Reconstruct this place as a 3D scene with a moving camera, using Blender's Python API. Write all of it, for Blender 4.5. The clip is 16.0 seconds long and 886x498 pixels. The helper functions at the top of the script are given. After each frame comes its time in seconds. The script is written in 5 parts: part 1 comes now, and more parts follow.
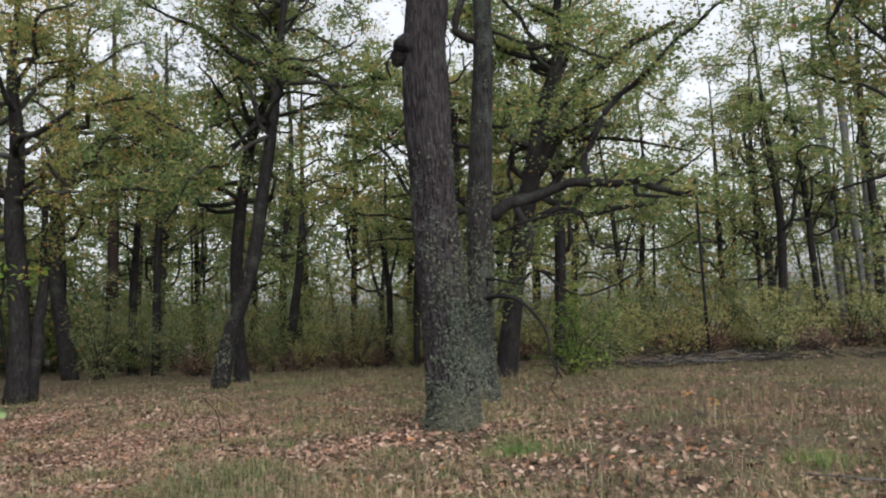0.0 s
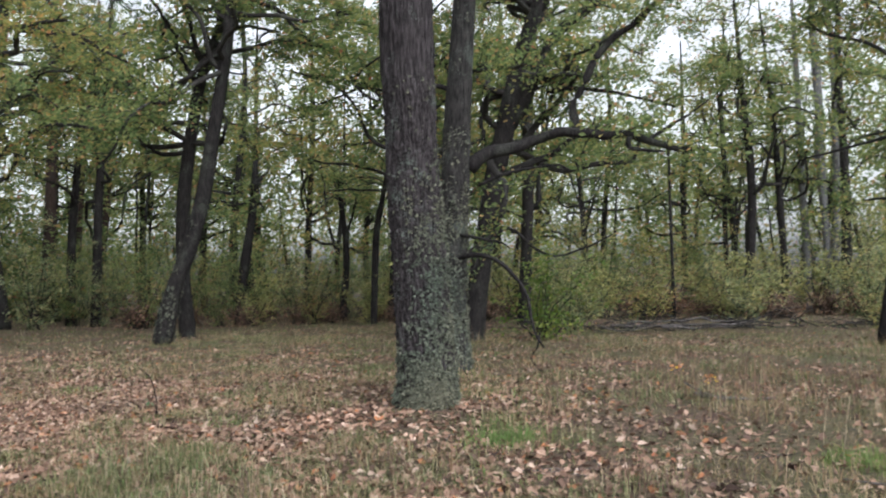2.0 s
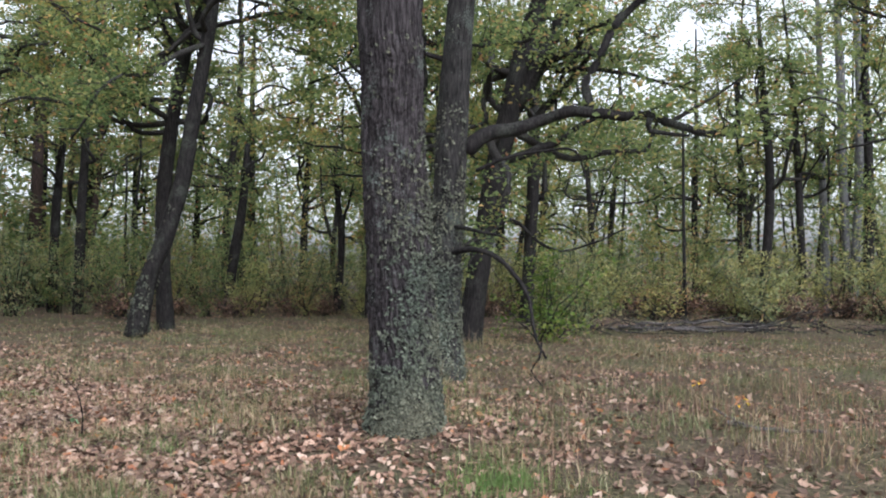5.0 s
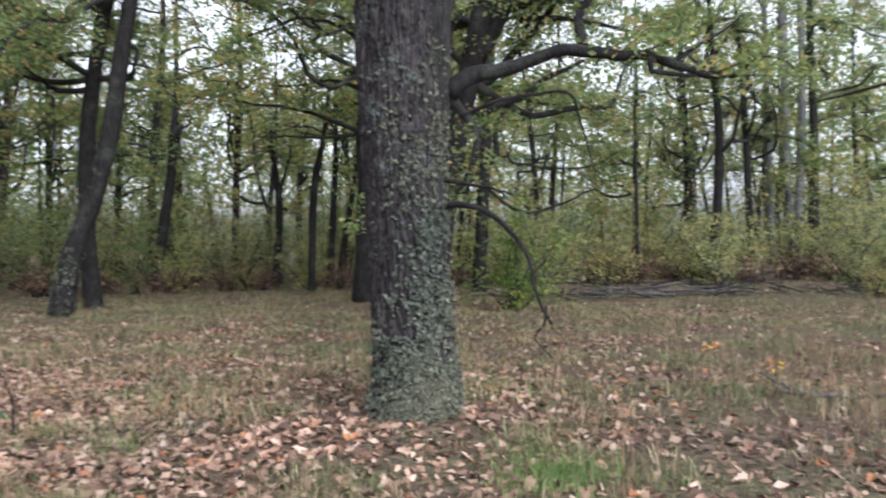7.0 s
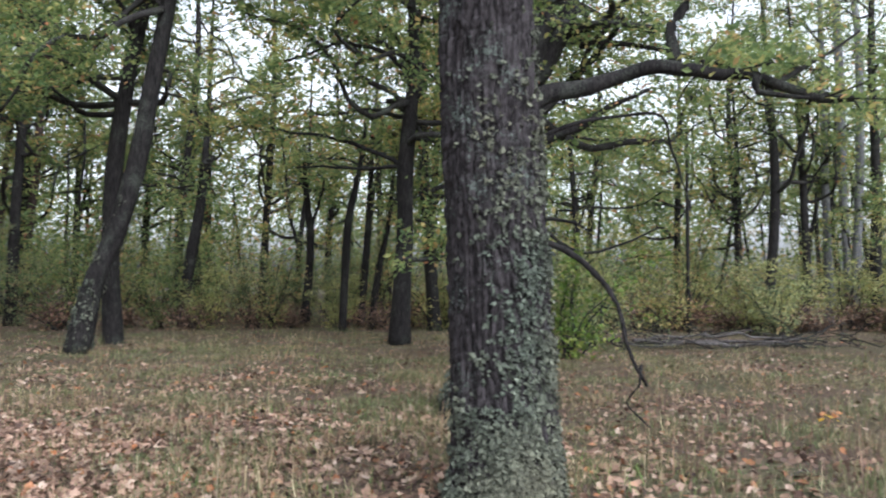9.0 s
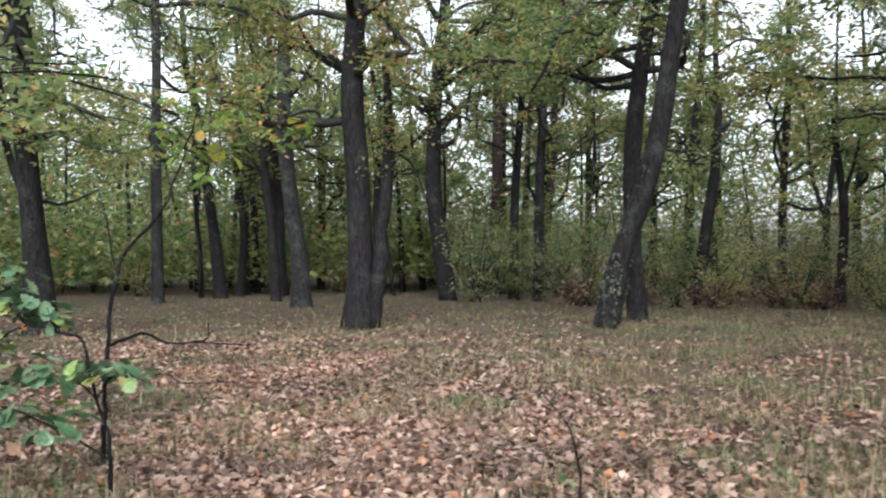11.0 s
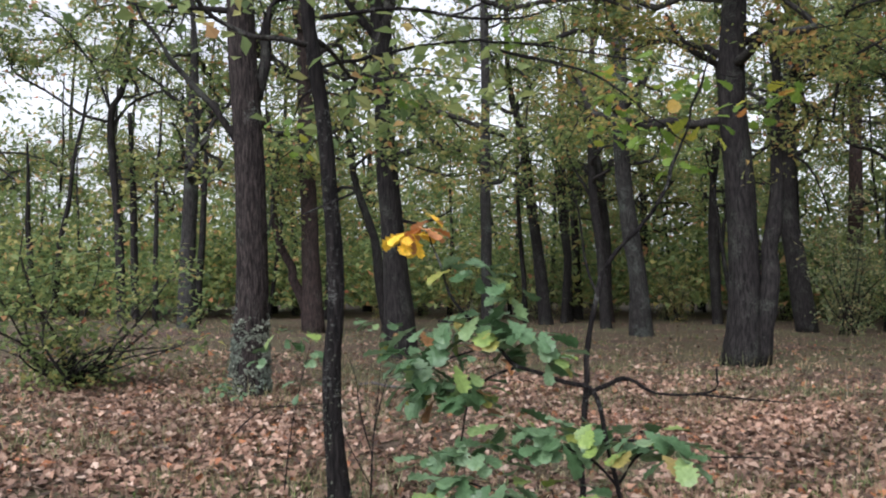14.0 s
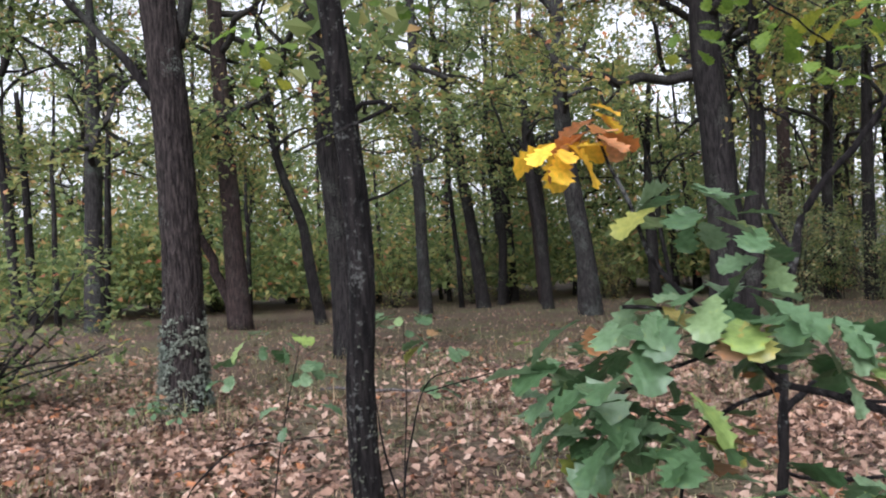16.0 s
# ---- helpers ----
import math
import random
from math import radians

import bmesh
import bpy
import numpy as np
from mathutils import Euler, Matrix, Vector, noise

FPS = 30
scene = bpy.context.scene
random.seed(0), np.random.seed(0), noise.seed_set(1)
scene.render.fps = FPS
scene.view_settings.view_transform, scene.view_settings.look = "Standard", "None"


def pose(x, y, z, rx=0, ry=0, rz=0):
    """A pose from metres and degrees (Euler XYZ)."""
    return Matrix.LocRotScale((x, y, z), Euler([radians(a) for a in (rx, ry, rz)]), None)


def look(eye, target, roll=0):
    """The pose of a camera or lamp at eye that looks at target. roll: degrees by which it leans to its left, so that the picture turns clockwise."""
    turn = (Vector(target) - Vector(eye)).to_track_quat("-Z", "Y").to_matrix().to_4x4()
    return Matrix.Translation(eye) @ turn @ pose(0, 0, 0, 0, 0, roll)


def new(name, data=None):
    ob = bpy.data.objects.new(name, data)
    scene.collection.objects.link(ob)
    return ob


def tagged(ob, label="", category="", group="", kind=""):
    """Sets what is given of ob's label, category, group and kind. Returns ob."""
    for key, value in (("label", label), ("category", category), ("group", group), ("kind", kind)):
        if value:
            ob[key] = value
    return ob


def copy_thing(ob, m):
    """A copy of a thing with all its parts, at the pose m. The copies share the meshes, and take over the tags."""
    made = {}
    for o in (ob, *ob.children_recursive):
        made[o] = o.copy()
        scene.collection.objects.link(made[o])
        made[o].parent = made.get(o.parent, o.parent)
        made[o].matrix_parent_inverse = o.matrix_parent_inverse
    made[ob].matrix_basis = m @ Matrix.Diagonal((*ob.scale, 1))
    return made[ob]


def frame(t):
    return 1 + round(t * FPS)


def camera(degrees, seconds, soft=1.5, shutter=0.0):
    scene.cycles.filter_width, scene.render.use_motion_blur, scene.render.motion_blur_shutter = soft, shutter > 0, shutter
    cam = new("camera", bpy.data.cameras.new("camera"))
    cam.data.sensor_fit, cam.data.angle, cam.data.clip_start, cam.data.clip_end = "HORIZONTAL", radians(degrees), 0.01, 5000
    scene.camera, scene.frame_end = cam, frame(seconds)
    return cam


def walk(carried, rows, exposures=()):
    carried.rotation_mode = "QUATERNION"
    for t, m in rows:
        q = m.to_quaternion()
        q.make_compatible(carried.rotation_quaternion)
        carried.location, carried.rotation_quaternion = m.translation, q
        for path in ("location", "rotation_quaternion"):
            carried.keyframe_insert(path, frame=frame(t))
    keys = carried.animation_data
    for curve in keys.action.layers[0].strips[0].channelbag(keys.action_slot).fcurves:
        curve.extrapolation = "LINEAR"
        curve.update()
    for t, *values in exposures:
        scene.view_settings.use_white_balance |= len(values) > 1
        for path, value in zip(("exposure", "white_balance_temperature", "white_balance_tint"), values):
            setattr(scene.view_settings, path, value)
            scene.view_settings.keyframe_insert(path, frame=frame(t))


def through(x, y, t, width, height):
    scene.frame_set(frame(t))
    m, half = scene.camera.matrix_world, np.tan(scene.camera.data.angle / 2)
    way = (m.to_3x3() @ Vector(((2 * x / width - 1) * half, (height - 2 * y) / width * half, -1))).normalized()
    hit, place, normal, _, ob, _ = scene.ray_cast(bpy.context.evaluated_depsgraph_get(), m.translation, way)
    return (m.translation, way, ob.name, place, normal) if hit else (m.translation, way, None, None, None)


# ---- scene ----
cam = camera(57.8, 16.0, soft=2.05, shutter=0.2)
PATH = [
    (0, (0.000, 0.000, 1.705), (0.001, 1.993, 1.872), -2.6),
    (0.5, (-0.094, 0.383, 1.689), (-0.175, 2.376, 1.829), -2.4),
    (1, (-0.250, 0.781, 1.596), (-0.279, 2.777, 1.714), -3.0),
    (1.5, (-0.351, 1.203, 1.697), (-0.090, 3.182, 1.809), -2.1),
    (2, (-0.305, 1.593, 1.799), (-0.192, 3.589, 1.851), -1.0),
    (2.5, (-0.289, 1.835, 1.877), (-0.300, 3.835, 1.852), -1.1),
    (3, (-0.195, 2.140, 1.853), (0.014, 4.129, 1.818), 0.2),
    (3.5, (-0.070, 2.452, 1.908), (0.413, 4.393, 1.929), 1.1),
    (4, (0.031, 2.694, 1.885), (0.426, 4.654, 1.944), 0.7),
    (4.5, (0.094, 2.968, 1.885), (0.198, 4.965, 1.923), 0.3),
    (6.8, (-0.707, 4.738, 1.712), (-0.562, 6.733, 1.701), -1.1),
    (7, (-0.719, 4.834, 1.658), (-0.434, 6.814, 1.620), -0.8),
    (7.5, (-0.797, 5.272, 1.611), (-0.255, 7.197, 1.566), 0.6),
    (8, (-0.828, 5.701, 1.658), (-0.368, 7.648, 1.686), 0.7),
    (8.5, (-0.914, 6.084, 1.635), (-0.550, 8.050, 1.687), 0.5),
    (9, (-1.039, 6.443, 1.674), (-0.813, 8.430, 1.733), 0.5),
    (9.5, (-1.211, 6.740, 1.643), (-1.353, 8.734, 1.695), 0.0),
    (10, (-1.445, 7.076, 1.564), (-1.925, 9.017, 1.603), 0.2),
    (10.2, (-1.520, 7.326, 1.456), (-2.101, 9.239, 1.500), 0.1),
    (12.3, (-3.095, 8.077, 1.445), (-4.372, 9.616, 1.433), -1.7),
    (12.5, (-3.257, 8.142, 1.420), (-4.559, 9.659, 1.435), -1.7),
    (13, (-3.672, 8.396, 1.394), (-5.123, 9.772, 1.444), -1.5),
    (13.5, (-4.091, 8.570, 1.347), (-5.620, 9.856, 1.452), -0.6),
    (14, (-4.560, 8.671, 1.383), (-6.057, 9.994, 1.468), -0.4),
    (14.5, (-5.017, 8.833, 1.332), (-6.530, 10.138, 1.406), -1.2),
    (15, (-5.493, 9.041, 1.328), (-7.006, 10.347, 1.406), -1.9),
    (15.5, (-6.020, 9.207, 1.317), (-7.436, 10.618, 1.371), -2.5),
    (16, (-6.449, 9.403, 1.325), (-7.797, 10.879, 1.371), -3.0),
]
EXPO = [(0, -0.68, 6200, 12), (1.5, -0.52, 6080, 12), (3, -0.12, 5900, 12), (4.5, -0.26, 5850, 13), (7, -0.06, 5800, 14), (9, -0.06, 5750, 12), (10, -0.05, 5800, 12), (12.5, -0.22, 5900, 15), (14, -0.44, 5980, 16), (16, -0.26, 5900, 19)]
SKY = 0.48
walk(cam, [(t, look(eye, target, roll)) for t, eye, target, roll in PATH], EXPO)

# ---- light: flat white overcast ----
world = bpy.data.worlds.new("overcast_sky")
scene.world = world
world.use_nodes = True
wn, wl = world.node_tree.nodes, world.node_tree.links
sky = wn.new("ShaderNodeTexSky")
sky.sky_type = "NISHITA"
sky.sun_disc = False
sky.sun_elevation, sky.sun_rotation = radians(44), radians(155)
sky.air_density, sky.dust_density = 1.0, 4.0
hsv = wn.new("ShaderNodeHueSaturation")
hsv.inputs["Saturation"].default_value = 0.12
wl.new(sky.outputs[0], hsv.inputs["Color"])
wl.new(hsv.outputs[0], wn["Background"].inputs[0])
wn["Background"].inputs[1].default_value = SKY
sun = new("sun", bpy.data.lights.new("sun", "SUN"))
sun.data.energy, sun.data.angle, sun.data.color = 0.6, radians(40), (1.0, 0.98, 0.96)
sun.matrix_world = look((0, 0, 0), (-0.3, 0.65, -0.7))


# ---- materials ----
def material(name, rough=0.85, spec=0.25):
    m = bpy.data.materials.new(name)
    m.use_nodes = True
    b = m.node_tree.nodes["Principled BSDF"]
    b.inputs["Roughness"].default_value = rough
    b.inputs["Specular IOR Level"].default_value = spec
    return m, m.node_tree.nodes, m.node_tree.links, b


def node(nodes, kind, **values):
    n = nodes.new(kind)
    for key, value in values.items():
        n.inputs[key.replace("_", " ")].default_value = value
    return n


def ramp(nodes, links, source, stops):
    r = nodes.new("ShaderNodeValToRGB")
    e = r.color_ramp.elements
    while len(e) < len(stops):
        e.new(0.5)
    for el, (p, c) in zip(e, stops):
        el.position, el.color = p, (*c, 1)
    links.new(source, r.inputs[0])
    return r.outputs[0]


def blend(nodes, links, factor, a, b, mode="MIX"):
    m = nodes.new("ShaderNodeMix")
    m.data_type, m.blend_type = "RGBA", mode
    if isinstance(factor, float):
        m.inputs[0].default_value = factor
    else:
        links.new(factor, m.inputs[0])
    links.new(a, m.inputs[6])
    links.new(b, m.inputs[7])
    return m.outputs[2]


def bark(name, dark, light, lichen, cover, scale=1.0, depth=0.6):
    """Fissured bark, ridges along the trunk, with lichen in patches."""
    m, n, l, b = material(name, 0.92, 0.15)
    co = n.new("ShaderNodeTexCoord")
    st = n.new("ShaderNodeMapping")
    st.inputs["Scale"].default_value = (30 * scale, 30 * scale, 4.5 * scale)
    l.new(co.outputs["Object"], st.inputs[0])
    fiss = node(n, "ShaderNodeTexNoise", Scale=1.0, Detail=6.0, Roughness=0.62)
    l.new(st.outputs[0], fiss.inputs["Vector"])
    # Crevice shade is put into the colour: the bump's lows turn darkest.
    base = ramp(n, l, fiss.outputs["Fac"], [(0.34, [c * 0.3 for c in dark]), (0.46, dark), (0.68, light)])
    big = node(n, "ShaderNodeTexNoise", Scale=2.2, Detail=4.0, Roughness=0.6)
    l.new(co.outputs["Object"], big.inputs["Vector"])
    fine = node(n, "ShaderNodeTexNoise", Scale=38.0, Detail=5.0, Roughness=0.7)
    l.new(co.outputs["Object"], fine.inputs["Vector"])
    add = n.new("ShaderNodeMath")
    add.operation = "MULTIPLY"
    l.new(big.outputs["Fac"], add.inputs[0])
    l.new(fine.outputs["Fac"], add.inputs[1])
    mask = ramp(n, l, add.outputs[0], [(0.30 - cover * 0.16, (0, 0, 0)), (0.36 - cover * 0.14, (1, 1, 1))])
    lic = ramp(n, l, fine.outputs["Fac"], [(0.3, [c * 0.6 for c in lichen]), (0.7, lichen)])
    l.new(blend(n, l, mask, base, lic), b.inputs["Base Color"])
    bump = node(n, "ShaderNodeBump", Strength=depth, Distance=0.03)
    mix = n.new("ShaderNodeMath")
    mix.operation = "MULTIPLY_ADD"
    l.new(fine.outputs["Fac"], mix.inputs[0])
    mix.inputs[1].default_value = 0.35
    l.new(fiss.outputs["Fac"], mix.inputs[2])
    l.new(mix.outputs[0], bump.inputs["Height"])
    l.new(bump.outputs[0], b.inputs["Normal"])
    return m


def leafy(name, stops, rough=0.5, through=0.35, cool=(0.75, 0.85, 0.8), warm=(1.15, 1.1, 0.95), size=0.9):
    """Leaves, each with a colour of its own, letting some light through."""
    m, n, l, b = material(name, rough, 0.3)
    geo = n.new("ShaderNodeNewGeometry")
    col = ramp(n, l, geo.outputs["Random Per Island"], stops)
    co = n.new("ShaderNodeTexCoord")
    big = node(n, "ShaderNodeTexNoise", Scale=size, Detail=3.0)
    l.new(co.outputs["Object"], big.inputs["Vector"])
    shade = ramp(n, l, big.outputs["Fac"], [(0.36, cool), (0.64, warm)])
    col = blend(n, l, 1.0, col, shade, "MULTIPLY")
    l.new(col, b.inputs["Base Color"])
    tr = n.new("ShaderNodeBsdfTranslucent")
    l.new(col, tr.inputs["Color"])
    mx = n.new("ShaderNodeMixShader")
    mx.inputs[0].default_value = through
    l.new(b.outputs[0], mx.inputs[1])
    l.new(tr.outputs[0], mx.inputs[2])
    l.new(mx.outputs[0], n["Material Output"].inputs[0])
    return m


LICHEN = (0.1, 0.115, 0.098)
BARK = {
    "main": bark("bark_main", (0.023, 0.0193, 0.0195), (0.066, 0.058, 0.0585), LICHEN, -0.08, 1.0, 1.0),
    "lichen": bark("bark_lichened", (0.0189, 0.0172, 0.0163), (0.0473, 0.0439, 0.0404), (0.075, 0.087, 0.073), 0.15),
    "plain": bark("bark_dark_oak", (0.0112, 0.0098, 0.0095), (0.0335, 0.0295, 0.0275), (0.05, 0.054, 0.044), 0.06),
    "ridged": bark("bark_ridged", (0.0165, 0.013, 0.012), (0.058, 0.0475, 0.042), (0.11, 0.124, 0.105), -0.25, 1.25, 1.0),
    "red": bark("bark_reddish", (0.0258, 0.0189, 0.0172), (0.0602, 0.0413, 0.0361), (0.07, 0.066, 0.056), 0.0),
    "dark": bark("bark_very_dark", (0.007, 0.006, 0.0057), (0.024, 0.0205, 0.019), (0.09, 0.094, 0.084), -0.02, 1.6, 1.0),
    "pale": bark("bark_pale_birch", (0.1118, 0.1118, 0.1118), (0.2322, 0.2279, 0.2279), (0.1, 0.095, 0.09), 0.1),
    "pine": bark("bark_pine", (0.0387, 0.0275, 0.0241), (0.0860, 0.0550, 0.0447), (0.07, 0.065, 0.06), 0.0),
}
TWIG = bark("bark_twigs", (0.02, 0.018, 0.0165), (0.052, 0.047, 0.043), (0.085, 0.09, 0.075), 0.15, 2.0)
CRUST = leafy("lichen_crust", [(0.0, (0.050, 0.050, 0.041)), (0.5, (0.078, 0.081, 0.065)), (0.85, (0.112, 0.117, 0.092)), (1.0, (0.157, 0.160, 0.127))], 0.95, 0.05)
GREEN = leafy("oak_leaves", [(0.0, (0.092, 0.135, 0.060)), (0.35, (0.179, 0.240, 0.094)), (0.72, (0.288, 0.346, 0.141)), (0.92, (0.484, 0.433, 0.175)), (0.98, (0.576, 0.316, 0.161)), (1.0, (0.440, 0.164, 0.108))], 0.5, 0.6)
PALECRUST = leafy("pale_lichen_crust", [(0.0, (0.065, 0.070, 0.059)), (0.6, (0.122, 0.133, 0.112)), (1.0, (0.202, 0.217, 0.185))], 0.95, 0.05)
GOLDEN = leafy("oak_leaves_turning", [(0.0, (0.134, 0.184, 0.069)), (0.4, (0.257, 0.290, 0.101)), (0.75, (0.435, 0.391, 0.140)), (0.93, (0.558, 0.346, 0.140)), (1.0, (0.488, 0.201, 0.101))], 0.5, 0.6)
NEEDLE = leafy("pine_needles", [(0.0, (0.06, 0.1, 0.07)), (1.0, (0.13, 0.18, 0.12))], 0.6, 0.3)
BUSH = leafy("thicket_leaves", [(0.0, (0.123, 0.156, 0.085)), (0.4, (0.222, 0.263, 0.137)), (0.74, (0.351, 0.352, 0.191)), (0.92, (0.503, 0.413, 0.218)), (1.0, (0.468, 0.280, 0.177))], 0.6, 0.5)
DRYBUSH = leafy("thicket_leaves_dry", [(0.0, (0.156, 0.204, 0.078)), (0.4, (0.300, 0.312, 0.114)), (0.75, (0.444, 0.348, 0.150)), (1.0, (0.408, 0.216, 0.120))], 0.6, 0.45)
BRACKEN = leafy("dead_bracken", [(0.0, (0.1, 0.06, 0.05)), (0.6, (0.19, 0.115, 0.09)), (1.0, (0.3, 0.19, 0.13))], 0.8, 0.2)
HAZEL = leafy("hazel_leaves", [(0.0, (0.207, 0.235, 0.099)), (0.6, (0.380, 0.369, 0.162)), (1.0, (0.522, 0.449, 0.185))], 0.6, 0.5)
LITTER = leafy("fallen_leaves", [(0.0, (0.041, 0.025, 0.018)), (0.2, (0.101, 0.062, 0.044)), (0.44, (0.193, 0.121, 0.085)), (0.68, (0.285, 0.186, 0.133)), (0.85, (0.363, 0.260, 0.195)), (0.945, (0.442, 0.345, 0.276)), (0.975, (0.331, 0.143, 0.060)), (1.0, (0.248, 0.101, 0.055))], 0.7, 0.1, (0.7, 0.7, 0.68), (1.2, 1.13, 1.08), 0.6)
GRASS = leafy("grass_blades", [(0.0, (0.05, 0.058, 0.026)), (0.25, (0.11, 0.12, 0.055)), (0.48, (0.165, 0.155, 0.075)), (0.64, (0.24, 0.175, 0.105)), (0.85, (0.33, 0.245, 0.155)), (1.0, (0.5, 0.41, 0.29))], 0.7, 0.25, (0.64, 0.84, 0.64), (1.14, 1.05, 0.98), 0.5)
LUSH = leafy("green_grass", [(0.0, (0.08, 0.14, 0.035)), (1.0, (0.19, 0.27, 0.085))], 0.6, 0.3)
STRAW = leafy("dry_stalks", [(0.0, (0.23, 0.16, 0.12)), (1.0, (0.42, 0.34, 0.25))], 0.8, 0.1)

SOIL, n, l, b = material("woodland_floor", 0.95, 0.1)
co = n.new("ShaderNodeTexCoord")
t1 = node(n, "ShaderNodeTexNoise", Scale=0.45, Detail=5.0, Roughness=0.6)
t2 = node(n, "ShaderNodeTexNoise", Scale=16.0, Detail=6.0, Roughness=0.7)
for t in (t1, t2):
    l.new(co.outputs["Object"], t.inputs["Vector"])
earth = ramp(n, l, t2.outputs["Fac"], [(0.34, (0.03, 0.021, 0.016)), (0.52, (0.09, 0.06, 0.046)), (0.72, (0.22, 0.15, 0.118))])
turf = ramp(n, l, t2.outputs["Fac"], [(0.34, (0.035, 0.035, 0.02)), (0.52, (0.09, 0.082, 0.048)), (0.72, (0.19, 0.16, 0.1))])
patch = ramp(n, l, t1.outputs["Fac"], [(0.4, (0, 0, 0)), (0.6, (1, 1, 1))])
l.new(blend(n, l, patch, earth, turf), b.inputs["Base Color"])
bump = node(n, "ShaderNodeBump", Strength=0.9, Distance=0.04)
l.new(t2.outputs["Fac"], bump.inputs["Height"])
l.new(bump.outputs[0], b.inputs["Normal"])


# ---- mesh helpers ----
rng = np.random.default_rng(7)


def mesh_of(name, verts, loops, sizes, mat, smooth=True):
    """A mesh from arrays: corners of the faces one after another, and each face's number of corners."""
    me = bpy.data.meshes.new(name)
    verts, loops, sizes = np.asarray(verts, np.float32), np.asarray(loops, np.int32), np.asarray(sizes, np.int32)
    me.vertices.add(len(verts))
    me.vertices.foreach_set("co", verts.ravel())
    me.loops.add(len(loops))
    me.loops.foreach_set("vertex_index", loops)
    me.polygons.add(len(sizes))
    me.polygons.foreach_set("loop_start", np.r_[0, np.cumsum(sizes)[:-1]].astype(np.int32))
    me.polygons.foreach_set("use_smooth", np.full(len(sizes), smooth))
    me.materials.append(mat)
    me.update(calc_edges=True)
    return me


def part(name, me, parent, label="", kind=""):
    ob = new(name, me)
    ob.parent = parent
    return tagged(ob, label, kind=kind)


def thing(name, x, y, z, label, category, group="", kind=""):
    ob = new(name)
    ob.location = (x, y, z)
    ob.empty_display_size = 0.2
    return tagged(ob, label, category, group, kind)


def hashed(i, j, k):
    h = (i * 374761393 + j * 668265263 + k * 2147483647 + 12345) & 0xFFFFFFFF
    h = ((h ^ (h >> 13)) * 1274126177) & 0xFFFFFFFF
    return ((h ^ (h >> 16)) & 0xFFFF) / 65535.0


def grain(p):
    """Value noise from 0 to 1 at the rows of p."""
    p = np.asarray(p, float)
    i = np.floor(p).astype(np.int64)
    f = p - i
    f = f * f * (3 - 2 * f)
    out = 0
    for a in (0, 1):
        for b_ in (0, 1):
            for c in (0, 1):
                w = (f[:, 0] if a else 1 - f[:, 0]) * (f[:, 1] if b_ else 1 - f[:, 1]) * (f[:, 2] if c else 1 - f[:, 2])
                out = out + w * hashed(i[:, 0] + a, i[:, 1] + b_, i[:, 2] + c)
    return out


def level(x, y):
    """Height of the ground."""
    x, y = np.asarray(x, float), np.asarray(y, float)
    dip = -0.27 * np.exp(-((x + 8.0) ** 2 + (y - 11.6) ** 2) / 18.0)
    away = np.hypot(x + 1.0, y - 4.0)
    left = np.clip(-(x + 1.0) / (away + 1e-6), 0, 1)
    right = np.clip((x - 2.0) / (away + 1e-6), 0, 1)
    dip = dip - 0.02 * (1 - 0.5 * left**2 - 0.6 * right) * np.clip(away - 9.0, 0, 30)
    dip = dip + 0.6 * np.exp(-((x + 30) / 7.0) ** 2 / 2 - ((y - 16) / 4.0) ** 2 / 2)
    dip = dip - 0.1 * np.exp(-((x + 14.5) ** 2 + (y - 13.8) ** 2) / 12.0)
    dip = dip + 0.13 * np.exp(-((x - 0.03) ** 2 + (y - 11.9) ** 2) / 0.9)
    flat = np.stack([np.ravel(x) * 0.35, np.ravel(y) * 0.35, np.zeros(x.size)], 1)
    small = np.stack([np.ravel(x) * 1.7, np.ravel(y) * 1.7, np.ones(x.size)], 1)
    return dip + ((grain(flat) - 0.5) * 0.08 + (grain(small) - 0.5) * 0.035).reshape(x.shape)


def smooth_line(points, step):
    """A line through the points (rows of any width) with rows about step apart."""
    p = np.asarray(points, float)
    if len(p) < 3:
        p = np.array([p[0] + (p[-1] - p[0]) * k for k in (0, 0.5, 1)])
    q = np.vstack([2 * p[0] - p[1], p, 2 * p[-1] - p[-2]])
    rows = []
    for k in range(1, len(q) - 2):
        a, b_, c, d = q[k - 1], q[k], q[k + 1], q[k + 2]
        n_ = max(2, int(np.linalg.norm((c - b_)[:3]) / step))
        u = np.arange(n_)[:, None] / n_
        rows.append(0.5 * (2 * b_ + (c - a) * u + (2 * a - 5 * b_ + 4 * c - d) * u**2 + (3 * b_ - a - 3 * c + d) * u**3))
    return np.vstack(rows + [p[-1:]])


